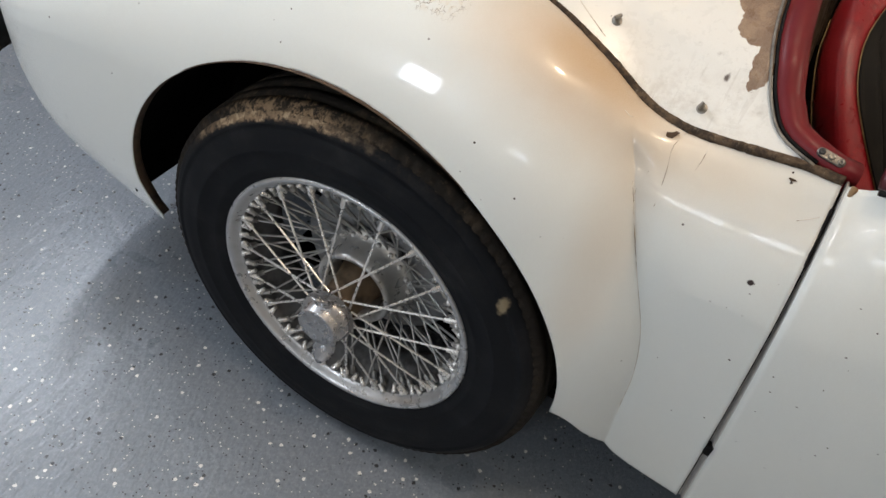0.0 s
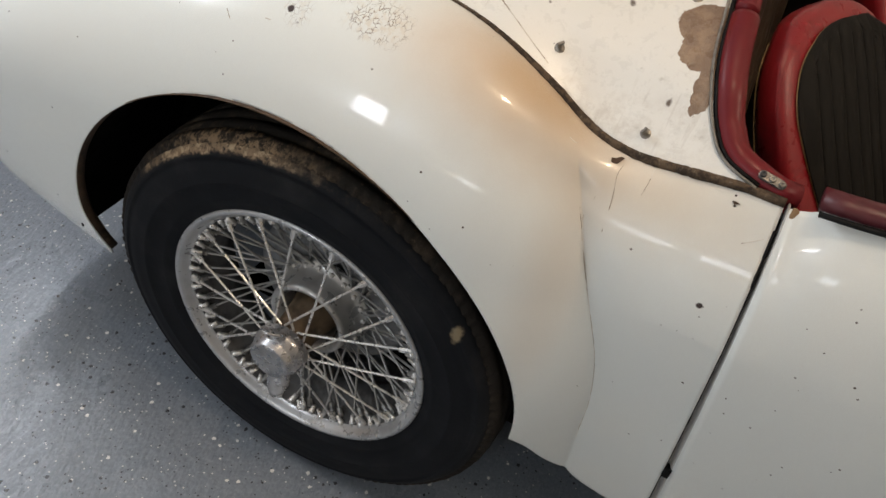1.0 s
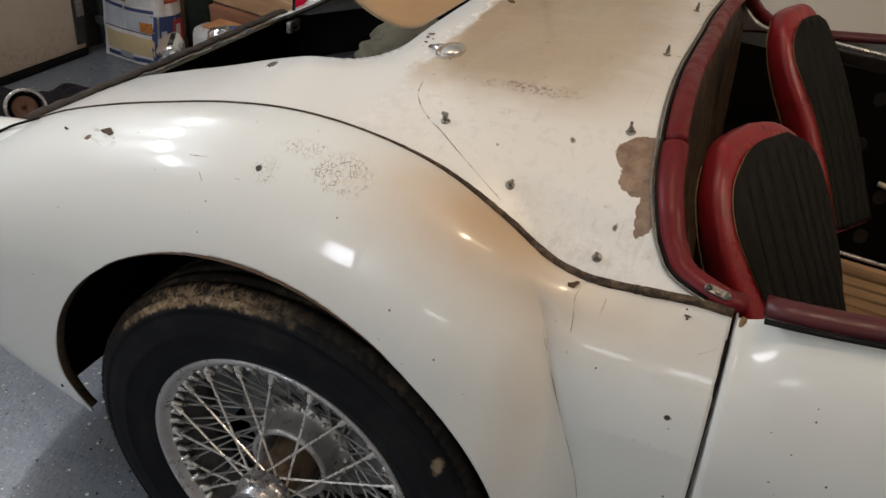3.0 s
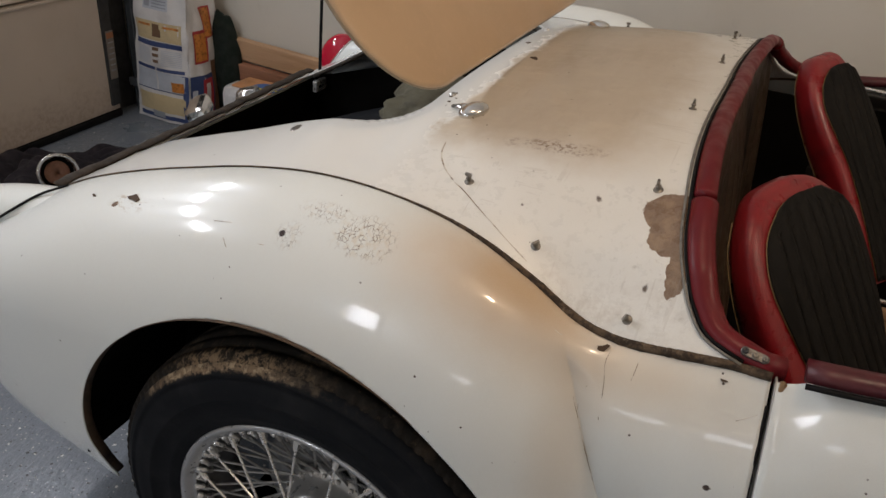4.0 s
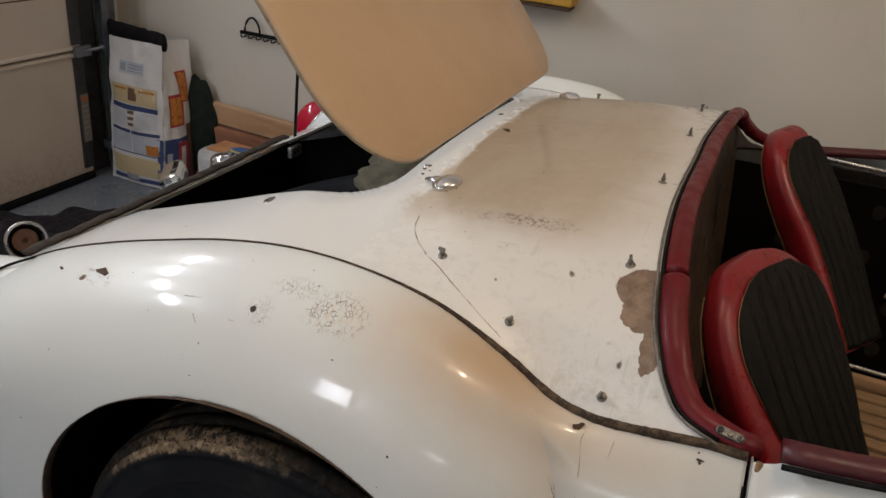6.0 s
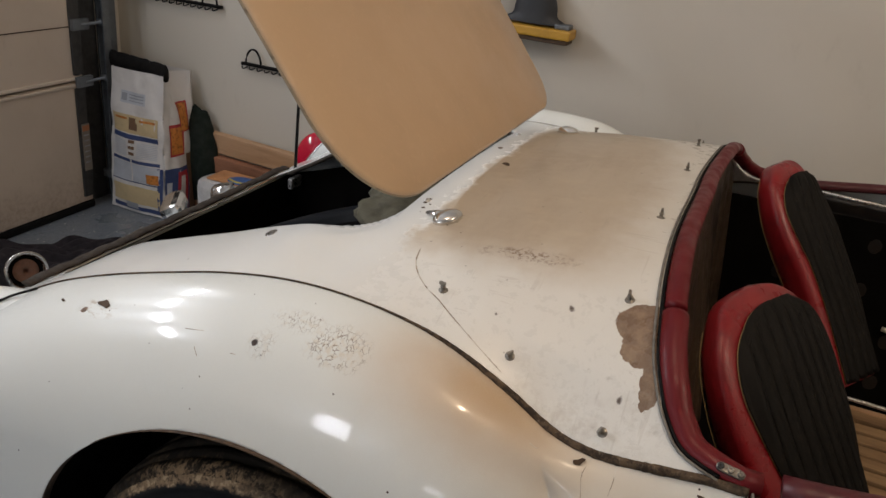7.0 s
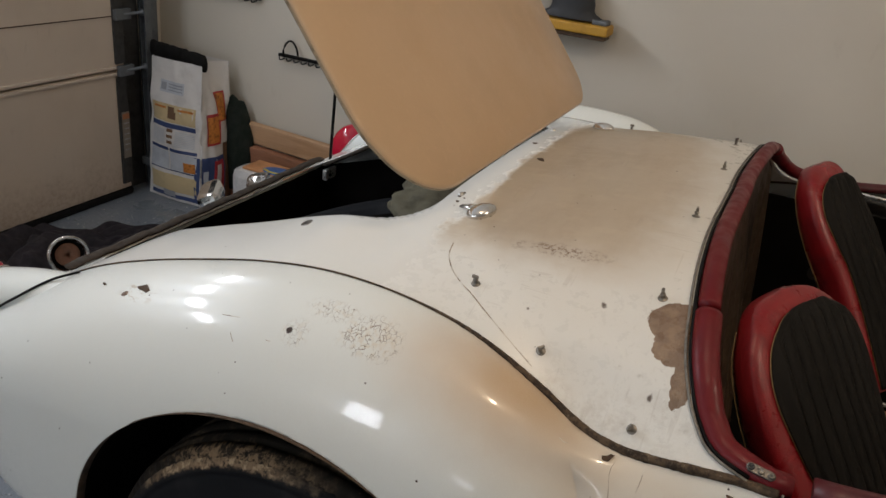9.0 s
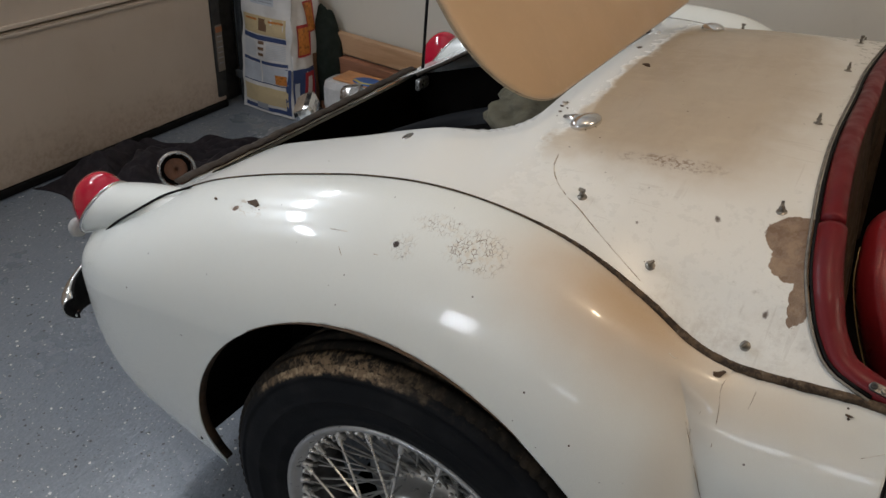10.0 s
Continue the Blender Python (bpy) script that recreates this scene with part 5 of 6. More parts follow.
def rail():
    us = [lerp(-0.995, 0.995, i / 240) for i in range(241)]
    pts = []
    for u in us:
        x, y, z = rail_at(u)
        x2, y2, _ = rail_at(u - 0.003)
        x3, y3, _ = rail_at(u + 0.003)
        tx, ty = x3 - x2, y3 - y2
        ln = math.hypot(tx, ty)
        nx, ny = ty / ln, -tx / ln
        if nx < 0:
            nx, ny = -nx, -ny
        pts.append((u, x + 0.0175 * nx, y + 0.0175 * ny, z + 0.003, x + 0.002 * nx, y + 0.002 * ny, z + 0.003))
    cut = 0.745
    mid = [p[1:4] for p in pts if abs(p[0]) < cut - 0.004]
    tube("cockpit_rail", mid, 0.0130, RAIL, car, "worn dark red padded cockpit rail", 16, squash=(1.0, 0.85))
    for s in (-1, 1):
        seg = [p[1:4] for p in pts if p[0] * s > cut + 0.004]
        if s < 0:
            seg = seg[::-1]
        xe, ye, ze = seg[-1]
        seg += [(xe + 0.016, ye - 0.004 * -s, ze - 0.002), (xe + 0.034, ye + 0.001 * s, ze - 0.004)]
        ob = tube("corner_rail", seg, [0.0155 - 0.001 * smooth01((i - len(seg) + 8) / 8) for i in range(len(seg))], RAIL, car,
                  "scuffed dark red corner of the cockpit rail", 16, squash=(1.0, 0.85))
        # screw plate at its end: a rounded strip with three screws
        up = Vector((0, 0.6 * s, 0.8))
        base = Vector((xe + 0.004, ye + 0.0112 * s, ze + 0.0092))
        along = Vector((1.0, 0.10 * s, -0.10)).normalized()
        across = up.cross(along).normalized()
        bm = bmesh.new()
        ring_ = []
        for h, k in ((-0.002, 1.0), (0.0012, 1.0), (0.0018, 0.86)):
            ring_.append([bm.verts.new(base + along * (math.copysign(0.009, math.cos(q)) + 0.0054 * k * math.cos(q)) + across * (0.0048 * k * math.sin(q)) + up * h) for q in (2 * math.pi * (i + 0.5) / 20 for i in range(20))])
        for r0, r1 in zip(ring_, ring_[1:]):
            for i in range(20):
                bm.faces.new((r0[i], r0[(i + 1) % 20], r1[(i + 1) % 20], r1[i]))
        bm.faces.new(ring_[-1])
        part("end_plate", bm, PITTED, ob, "small pitted steel end plate", False)
        for k, mat in ((-0.010, DARKSTEEL), (0.0, STUD), (0.010, PITTED)):
            lathe("screw", [(0.0, 0.0), (0.0, 0.0036), (0.0020, 0.0033), (0.0026, 0.0018), (0.0014, 0.0011), (0.0014, 0.0)], tuple(base + along * k + up * 0.0012), tuple(up), mat, ob, "", 12)
    trim = [p[4:7] for p in pts]
    tube("rail_trim", trim, 0.0022, BLACK, car, "black edging under the rail", 8)
    welt = [(x + 1.35 * (a - x), y + 1.35 * (b - y), z - 0.001) for (_, x, y, z, a, b, _z) in pts]
    tube("rail_welt", welt, 0.0017, WELT, car, "grey worn welt between deck and rail", 8)
    for s in (-1, 1):
        # door-top rail, climbing a little towards its front
        line = [(x, s * 0.568, 0.793 + door_rise(x, 0.014 * (s < 0))) for x in [lerp(0.522, 1.16, i / 30) for i in range(31)]]
        tube("door_rail", line, 0.0145, DOORRAIL, car, "dark red padded rail along the door top", 14, squash=(1.0, 0.72))
        line = [(x, s * 0.5825, 0.7845 + door_rise(x, 0.014 * (s < 0))) for x in [lerp(0.524, 1.16, i / 20) for i in range(21)]]
        tube("door_rail_trim", line, 0.0030, BLACK, car, "black edging under the door rail", 8)
        part("foam_stub", box_mesh(0.508, s * 0.565, 0.785, 0.007, 0.008, 0.012, 0.003, (25 * s, 12, 8)), plain("yellowed_foam", (0.27, 0.17, 0.09), 0.9), car,
             "bit of yellowed padding at the shut line", False)


rail()


def seat(yc, twist, dx=0.0, dz=0.0, scale=1.0, slim=1.0, lead=0.0):
    """A shield-shaped backrest: red roll round a fluted black face, with stitched piping."""
    top = Vector((0.487 + dx, yc, 0.887 + dz))
    H = 0.543 * scale
    turn = Matrix.Rotation(radians(twist), 3, "Z")
    side, down, face = turn @ Vector((0, 1, 0)), turn @ Vector((0.559, 0, -0.829)).normalized(), turn @ Vector((0.829, 0, 0.559)).normalized()
    thing = solid("seat", None, car, "bucket seat with red border and fluted black face")

    def half(v):
        return scale * interp(v, [0.0, 0.006, 0.02, 0.056, 0.10, 0.19, 0.28, 0.38, 0.53, 0.75, 1.0],
                              [0.030, 0.056, 0.080, 0.110, 0.130, 0.143, 0.145, 0.138, 0.120, 0.110, 0.106])

    def panel(v):
        """How far the black facing reaches on the side of the wide roll."""
        return scale * interp(v, [0.012, 0.02, 0.043, 0.081, 0.125, 0.187, 0.255, 0.334, 0.395, 0.55, 1.0],
                              [0.010, 0.040, 0.073, 0.101, 0.115, 0.120, 0.114, 0.103, 0.093, 0.082, 0.080])

    def thick(v):
        return interp(v, [0.0, 0.02, 0.10, 0.3, 0.6, 1.0], [0.010, 0.018, 0.027, 0.034, 0.038, 0.040])

    def place(v, y, h):
        y *= interp(v, [0.0, 0.15, 0.35, 0.6], [0.88, 0.86, 0.76, 0.66]) * lerp(slim, 1.0, smooth01(v / 0.7)) if y > 0 else 1.0
        hollow = 0.014 * (y / half(v)) ** 2 * smooth01(v / 0.08)
        return tuple(top + down * (v * H) + side * y + face * (h + hollow - 0.034))

    power = 0.62
    vs = [0.0, 0.003, 0.008, 0.016, 0.028, 0.045, 0.07] + [lerp(0.1, 1.0, i / 32) for i in range(33)]
    rows = [[tuple(top - down * 0.003 - face * 0.034)] * 48]
    for v in vs:
        w, t = half(v), thick(v)
        row = []
        for k in range(48):
            a = 2 * math.pi * k / 48
            c, q = math.cos(a), math.sin(a)
            row.append(place(v, w * math.copysign(abs(c) ** power, c), t * math.copysign(abs(q) ** power, q)))
        rows.append(row)
    grid("backrest", rows, RED, thing, "padded red vinyl shell", close_v=True)
    rows = []
    n = 240
    for i in range(60):
        v = lerp(0.012 + lead, 0.99, (i / 59) ** 1.5)
        lo, hi, t = -panel(v - lead), half(v) * lerp(0.55, 0.97, smooth01((v - lead) / 0.07)), thick(v)
        row = []
        for j in range(n + 1):
            u = j / n
            y = lerp(lo, hi, u)
            flute = 0.0065 * abs(math.sin(y / 0.027 * math.pi + 0.7 * math.sin(v * 6))) ** 0.5 * min(1.0, 12 * u, 12 * (1 - u)) * min(1.0, (v - lead - 0.012) / 0.03)
            shell = t * (1 - min(0.999, abs(y) / half(v)) ** (2 / power)) ** (power / 2)
            row.append(place(v, y, shell + 0.0012 + flute))
        rows.append(row)
    grid("face_panel", rows, LEATHER, thing, "fluted black leather facing", thick=0.003)
    loop = [r[0] for r in reversed(rows)] + [rows[0][j] for j in range(0, n + 1, 12)] + [r[-1] for r in rows]
    tube("piping", loop, 0.0010, BRASS, thing, "stitched yellowish piping", 6)
    line = []
    for v in [lerp(0.06, 0.98, i / 39) for i in range(40)]:
        line.append(place(v, -half(v) * 0.985, -thick(v) * 0.55))
    tube("back_piping", line, 0.0007, BRASS, thing, "", 6)
    return thing


seat(-0.263, -30.0, 0.0, 0.005, 1.0, 0.80, 0.028)
seat(0.236, -34.0, 0.030, 0.054, 0.74, 0.30, 0.055)

# slatted wooden base and bare boards in the foot of the cockpit
for i in range(9):
    y_ = 0.10 + 0.045 * i
    part("floor_slat", box_mesh(0.93, y_, 0.333, 0.42, 0.034, 0.016, 0.004, (0, 0.8 * math.sin(i * 5), 0.5 * math.sin(i * 3))), FLOORWOOD, car, "", False)
part("floor_board", box_mesh(0.92, 0.30, 0.312, 0.46, 0.46, 0.014, 0.003), PLANK, car, "worn brown floor board", False)
part("floor_board", box_mesh(0.90, -0.13, 0.312, 0.46, 0.36, 0.014, 0.003, (0, 1.5, 3)), PLANK, car, "worn brown floor board", False)
part("side_board", box_mesh(0.90, 0.502, 0.325, 0.46, 0.022, 0.02, 0.003), PINE, car, "strip of bare orange wood along the sill", False)

# ---------------------------------------------------------------- car: small fittings on the deck


def on_deck(x, y):
    z = deck_z(x, y)
    e = 0.004
    n = Vector((-(deck_z(x + e, y) - z) / e, -(deck_z(x, y + e) - z) / e, 1)).normalized()
    return Vector((x, y, z)), n


STUDS = [(0.116, -0.447), (0.223, -0.495), (0.346, -0.532), (0.333, -0.404), (0.331, -0.178), (0.338, 0.088), (0.338, 0.290), (0.342, 0.430), (0.223, 0.493), (0.113, 0.442)]
for i_, (x_, y_) in enumerate(STUDS):
    p_, n_ = on_deck(x_, y_)
    st = lathe("hood_stud", [(0.0, 0.0), (0.0, 0.0068), (0.0012, 0.0066), (0.0020, 0.0050), (0.0022, 0.0026), (0.0062, 0.0024), (0.0068, 0.0034), (0.0078, 0.0034), (0.0082, 0.0022), (0.0112, 0.0022), (0.0116, 0.0)],
               p_, n_, STUD, car, "small dull turn-button stud", 14)
    bm = box_mesh(0, 0, 0.0128, 0.0088, 0.0036, 0.0048, 0.0014)
    bmesh.ops.transform(bm, matrix=Matrix.Translation(p_) @ n_.to_track_quat("Z", "Y").to_matrix().to_4x4() @ Matrix.Rotation(radians(37 * i_), 4, "Z"), verts=bm.verts)
    part("turn_button", bm, STUD, st, "", False)
for s_ in (-1, 1):
    p_, n_ = on_deck(0.052 if s_ < 0 else 0.085, 0.290 * s_)
    p_ = p_ + n_ * 0.0015
    bm = bmesh.new()
    bmesh.ops.create_uvsphere(bm, u_segments=24, v_segments=12, radius=1)
    bmesh.ops.scale(bm, vec=(0.017, 0.024, 0.011), verts=bm.verts)
    bmesh.ops.translate(bm, vec=(0.004, 0, 0.003), verts=bm.verts)
    bm2 = tube_mesh([(-0.004, 0, 0.004), (-0.018, -0.004, 0.004), (-0.034, -0.009, 0.002)], [0.012, 0.009, 0.004], 10, squash=(1, 0.5))
    me_ = bpy.data.meshes.new("tmp")
    bm2.to_mesh(me_)
    bm.from_mesh(me_)
    bm2.free()
    bmesh.ops.transform(bm, matrix=Matrix.Translation(p_) @ n_.to_track_quat("Z", "Y").to_matrix().to_4x4() @ pose(0, 0, 0, 0, 0, 20), verts=bm.verts)
    part("deck_catch", bm, CHROME, car, "chrome catch on the deck")
for x_, y_, sx_, sy_ in ((-0.175, -0.385, 0.014, 0.009),):
    p_, n_ = on_deck(x_, y_)
    bm = bmesh.new()
    bmesh.ops.create_uvsphere(bm, u_segments=20, v_segments=10, radius=1)
    bmesh.ops.scale(bm, vec=(sx_, sy_, 0.0035), verts=bm.verts)
    bmesh.ops.transform(bm, matrix=Matrix.Translation(p_) @ n_.to_track_quat("Z", "Y").to_matrix().to_4x4(), verts=bm.verts)
    part("badge_stub", bm, DIMCHROME, car, "oval pitted metal stub on the deck")

for line_ in (((0.053, -0.379), (0.060, -0.408), (0.078, -0.435), (0.096, -0.451)), ((0.100, -0.454), (0.116, -0.463), (0.142, -0.480), (0.171, -0.495), (0.196, -0.505), (0.220, -0.513))):
    pts_ = [tuple(on_deck(x, y)[0] + Vector((0, 0, 0.0016))) for x, y, _z in spline([(x, y, 0.0) for x, y in line_], 24)]
    tube("scored_line", pts_, 0.0009, CRACK, car, "grey line scored into the deck paint", 6, squash=(1, 0.5))
for x_, y_, r_ in ((0.052, -0.022, 0.011), (0.003, 0.095, 0.008), (-0.003, -0.237, 0.0045), (0.003, -0.258, 0.004), (-0.001, -0.222, 0.003), (0.008, -0.245, 0.0028)):
    p_, n_ = on_deck(x_, y_)
    rnd_ = random.Random(int(1000 * (x_ + 1)))
    ring_ = [Vector((r_ * (0.6 + 0.7 * rnd_.random()) * math.cos(k), r_ * (0.3 + 0.4 * rnd_.random()) * math.sin(k), 0.0022)) for k in (2 * math.pi * q / 11 for q in range(11))]
    m_ = Matrix.Translation(p_) @ n_.to_track_quat("Z", "Y").to_matrix().to_4x4() @ pose(0, 0, 0, 0, 0, 40)
    top_ = [m_ @ v for v in ring_]
    low_ = [m_ @ Vector((v.x, v.y, -0.001)) for v in ring_]
    solid("paint_flake", mesh_of("paint_flake", top_ + low_, [tuple(range(11))] + [(i, i + 11, (i + 1) % 11 + 11, (i + 1) % 11) for i in range(11)], False, RUSTY), car, "dark flake of lifted paint")

# ---------------------------------------------------------------- car: tail lamps, bumper, overriders


def tail_lamp(side):
    thing = solid("tail_lamp", None, car, "red tail lamp on a white painted plinth")
    c = Vector((-0.690 if side < 0 else -0.652, -0.538, 0.615))
    long_, wide = Vector((-0.565, 0, -0.825)), Vector((0, 1, 0))
    out = Vector((-0.825, 0, 0.565))

    def ring(centre, a, b, n=28):
        return [tuple(centre + long_ * (a * math.sin(k)) + wide * (b * math.cos(k))) for k in (2 * math.pi * i / n for i in range(n))]

    def flip(rows):
        return [[(x, y * -side, z) for x, y, z in r] for r in rows]

    rows = []
    for i in range(13):
        t = i / 12
        rows.append(ring(c + Vector((0.19 * t, 0, 0.075 * t - 0.02 * t * t)), lerp(0.069, 0.050, t), lerp(0.044, 0.040, t ** 2)))
    grid("plinth", flip(rows), PAINT, thing, "white painted lamp plinth", close_v=True)
    rows = []
    for i in range(12):
        a = math.pi / 2 * i / 11
        rows.append(ring(c + Vector((-0.042, 0, 0.036)) * math.sin(a), 0.067 * math.cos(a) ** 0.85 + 1e-4, 0.042 * math.cos(a) ** 0.7 + 1e-4))
    grid("lens", flip(rows), LENS, thing, "glossy red plastic lens", close_v=True)
    tube("lens_rim", flip([ring(c, 0.069, 0.044)])[0], 0.0035, CHROME, thing, "thin chrome lens rim", 8, closed=True)
    gap = [(x, -side * y, z) for x, y, z in spline([(-0.690, -0.566, 0.555), (-0.650, -0.578, 0.595), (-0.614, -0.581, 0.627), (-0.548, -0.580, 0.676), (-0.506, -0.556, 0.706), (-0.47, -0.535, 0.722)], 40)]
    tube("plinth_gap", gap, 0.0020, BLACK, thing, "dark joint under the plinth", 8)


for s_ in (-1, 1):
    tail_lamp(s_)


def rear_panel():
    rows = []
    for i in range(41):
        y = lerp(-0.54, 0.54, i / 40)
        row = []
        for j in range(13):
            t = j / 12
            row.append((-0.655 - 0.085 * math.sin(math.pi * 0.62 * t) * (1 - 0.25 * (y / 0.54) ** 2), y, lerp(deck_z(-0.66, y) - 0.006, 0.24, t)))
        rows.append(row)
    grid("rear_panel", rows, PAINT, car, "white rear panel below the boot", thick=0.003)


rear_panel()


def bumper():
    path = spline([(-0.752, -0.596, 0.410), (-0.776, -0.580, 0.410), (-0.806, -0.51, 0.412), (-0.855, -0.35, 0.43), (-0.862, 0.0, 0.43), (-0.855, 0.35, 0.43),
                   (-0.822, 0.51, 0.435), (-0.780, 0.588, 0.435), (-0.742, 0.612, 0.435)], 60)
    rows = []
    for i, p in enumerate(path):
        a, b = Vector(path[max(0, i - 1)]), Vector(path[min(59, i + 1)])
        d = (b - a).normalized()
        n = Vector((d.y, -d.x, 0))
        if n.x > 0:
            n = -n
        end = min(i, 59 - i) / 4
        k = math.sqrt(min(1.0, (end + 0.4) / 1.4))
        rows.append([tuple(Vector(p) + n * (0.022 * math.cos(q)) + Vector((0, 0, 0.043 * k * math.sin(q)))) for q in (lerp(-1.55, 1.55, j / 12) for j in range(13))])
    b = grid("rear_bumper", rows, CHROME, car, "chrome rear bumper with a dented end", thick=0.003)
    rows = [[(x + 0.004, y * 0.995, z) for x, y, z in r] for r in rows]
    grid("bumper_back", rows, BLACK, b, "dark hollow back of the bumper", thick=0.002)
    # overriders, seen from their hollow side
    for y, z, ax, inside, lab in ((-0.297, 0.563, Vector((0.80, -0.42, 0.30)), plain("red_brown_rust", (0.13, 0.06, 0.035), 0.8, vary=0.5, scale=60.0), "rust-brown disc with a bolt hole"),
                                  (0.331, 0.530, Vector((0.85, 0.42, 0.02)), BLACK, "black disc painted in for shade in the overrider")):
        k = 0.88 if y < 0 else 0.78
        ob = lathe("overrider", [(a * k, r * k) for a, r in ((-0.062, 0.0), (-0.060, 0.022), (-0.050, 0.032), (-0.020, 0.040), (0.0, 0.043), (0.006, 0.044), (0.009, 0.0405), (0.004, 0.036), (-0.004, 0.034))],
                   (-0.785, y, z), ax, DIMCHROME, b, "round chrome overrider with an open back", 40)
        lathe("overrider_inside", [(a * k, r * k) for a, r in ((-0.006, 0.0262), (-0.004, 0.024), (-0.004, 0.006), (-0.014, 0.005), (-0.014, 0.0))], (-0.785, y, z), ax, inside, b, lab, 32)
        # black lining puts the shade of the hollow into its colour
        lathe("overrider_hollow", [(a * k, r * k) for a, r in ((-0.003, 0.0348), (-0.012, 0.033), (-0.016, 0.026), (-0.016, 0.0))], (-0.785, y, z), ax, BLACK, b, "black lining painted in for shade inside the overrider", 32)
        tube("overrider_post", [(-0.805, y, z - 0.03), (-0.835, y, 0.45)], 0.013, CHROME, b, "", 12)
    bm = bmesh.new()
    bmesh.ops.create_uvsphere(bm, u_segments=20, v_segments=12, radius=1)
    bmesh.ops.scale(bm, vec=(0.016, 0.018, 0.018), verts=bm.verts)
    bmesh.ops.translate(bm, vec=(-0.762, -0.548, 0.556), verts=bm.verts)
    part("bracket_cap", bm, SHUT, b, "pale rounded cap of the bumper bracket")
    box("plate_lamp", (-0.80, 0.135, 0.555), (0.05, 0.09, 0.045), CHROME, b, "chrome number plate lamp housing", 0.016, (10, -25, 25))


bumper()


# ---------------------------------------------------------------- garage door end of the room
# the panes emit light themselves in place of daylight outside
PANE = Mat("glowing_pane", (0.8, 0.85, 0.9), 0.2).m
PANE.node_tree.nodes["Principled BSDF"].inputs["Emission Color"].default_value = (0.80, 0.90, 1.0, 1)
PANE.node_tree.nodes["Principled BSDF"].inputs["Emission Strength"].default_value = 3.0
def garage_door():
    door = tagged(new("garage_door"), "cream sectional garage door, closed, browner at its foot", "door")
    edges = [0.03, 0.522, 1.03, 1.54, 2.06]
    for lo, hi in zip(edges, edges[1:]):
        sec = part("door_section", box_mesh(-1.985, (DOOR_S + 1.0) / 2, (lo + hi) / 2, 0.045, 1.0 - DOOR_S - 0.01, hi - lo - 0.006, 0.004), DOORPAINT, door, "", False)
        for z, d in ((hi - 0.012, 0.010), (lo + 0.012, 0.010)):
            if 0.1 < z < 2.0:
                part("rib", box_mesh(-1.9585, (DOOR_S + 1.0) / 2, z, 0.012, 1.0 - DOOR_S - 0.02, 0.013, 0.004), DOORPAINT, sec, "", False)
        if lo > 0.1:
            part("groove", box_mesh(-1.9622, (DOOR_S + 1.0) / 2, lo + 0.205, 0.002, 1.0 - DOOR_S - 0.02, 0.004, 0.0), RUSTY, sec, "", False)
    for y in PANES:
        part("window_frame", box_mesh(-1.957, y, 1.90, 0.012, 0.46, 0.27, 0.006), DOORPAINT, door, "moulded frame of a door window", False)
        part("window_pane", box_mesh(-1.9475, y, 1.90, 0.005, 0.38, 0.20, 0.0), PANE, door, "pale daylit pane in the door", False)
    for y in (0.955,):
        for lo, hi in zip(edges, edges[1:]):
            part("end_stile", box_mesh(-1.959, 0.972, (lo + hi) / 2, 0.010, 0.046, hi - lo - 0.05, 0.002), DARKSTEEL, door, "dark steel end stile", False)
    for z in (0.522, 0.735, 1.03, 1.54):
        h = part("roller_hinge", box_mesh(-1.945, 0.985, z, 0.018, 0.075, 0.042, 0.004), GALV, door, "small steel roller bracket", False)
        lathe("roller_pin", [(0, 0), (0, 0.006), (0.09, 0.006), (0.09, 0.014), (0.10, 0.014), (0.10, 0)], (-1.94, 0.985, z), (0, 1, 0), GALV, h, "", 14)
    part("bottom_seal", box_mesh(-1.985, (DOOR_S + 1.0) / 2, 0.016, 0.06, 1.0 - DOOR_S, 0.030, 0.010), BLACK, door, "black rubber seal along the floor", False)
    part("sticker", box_mesh(-1.952, 0.976, 0.26, 0.003, 0.036, 0.19, 0.0), plain("faded_grey_label", (0.22, 0.19, 0.16), 0.7), door, "worn warning sticker", False)
    part("sticker_band", box_mesh(-1.9502, 0.976, 0.338, 0.002, 0.034, 0.022, 0.0), plain("faded_orange_print", (0.42, 0.16, 0.07), 0.6), door, "", False)
    for k in range(6):
        part("print_line", box_mesh(-1.9502, 0.976, 0.31 - 0.022 * k, 0.002, 0.026, 0.005, 0.0), DRUM, door, "", False)


garage_door()


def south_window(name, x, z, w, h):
    """An unseen window added behind the camera: four frame bars round a glowing pane."""
    ob = tagged(new(name), "unseen white framed pane added behind a lamp", "", "", "structure")
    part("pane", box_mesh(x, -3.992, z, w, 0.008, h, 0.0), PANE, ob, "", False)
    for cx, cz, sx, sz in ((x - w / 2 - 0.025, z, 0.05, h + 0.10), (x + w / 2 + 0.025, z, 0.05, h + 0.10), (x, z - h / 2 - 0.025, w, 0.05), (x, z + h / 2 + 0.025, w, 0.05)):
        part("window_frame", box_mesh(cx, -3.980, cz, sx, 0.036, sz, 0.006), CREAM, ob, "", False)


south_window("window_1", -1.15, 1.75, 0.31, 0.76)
# added round the strip lamp; no such opening is known
south_window("added_window_2", 0.42, 1.08, 0.70, 0.17)


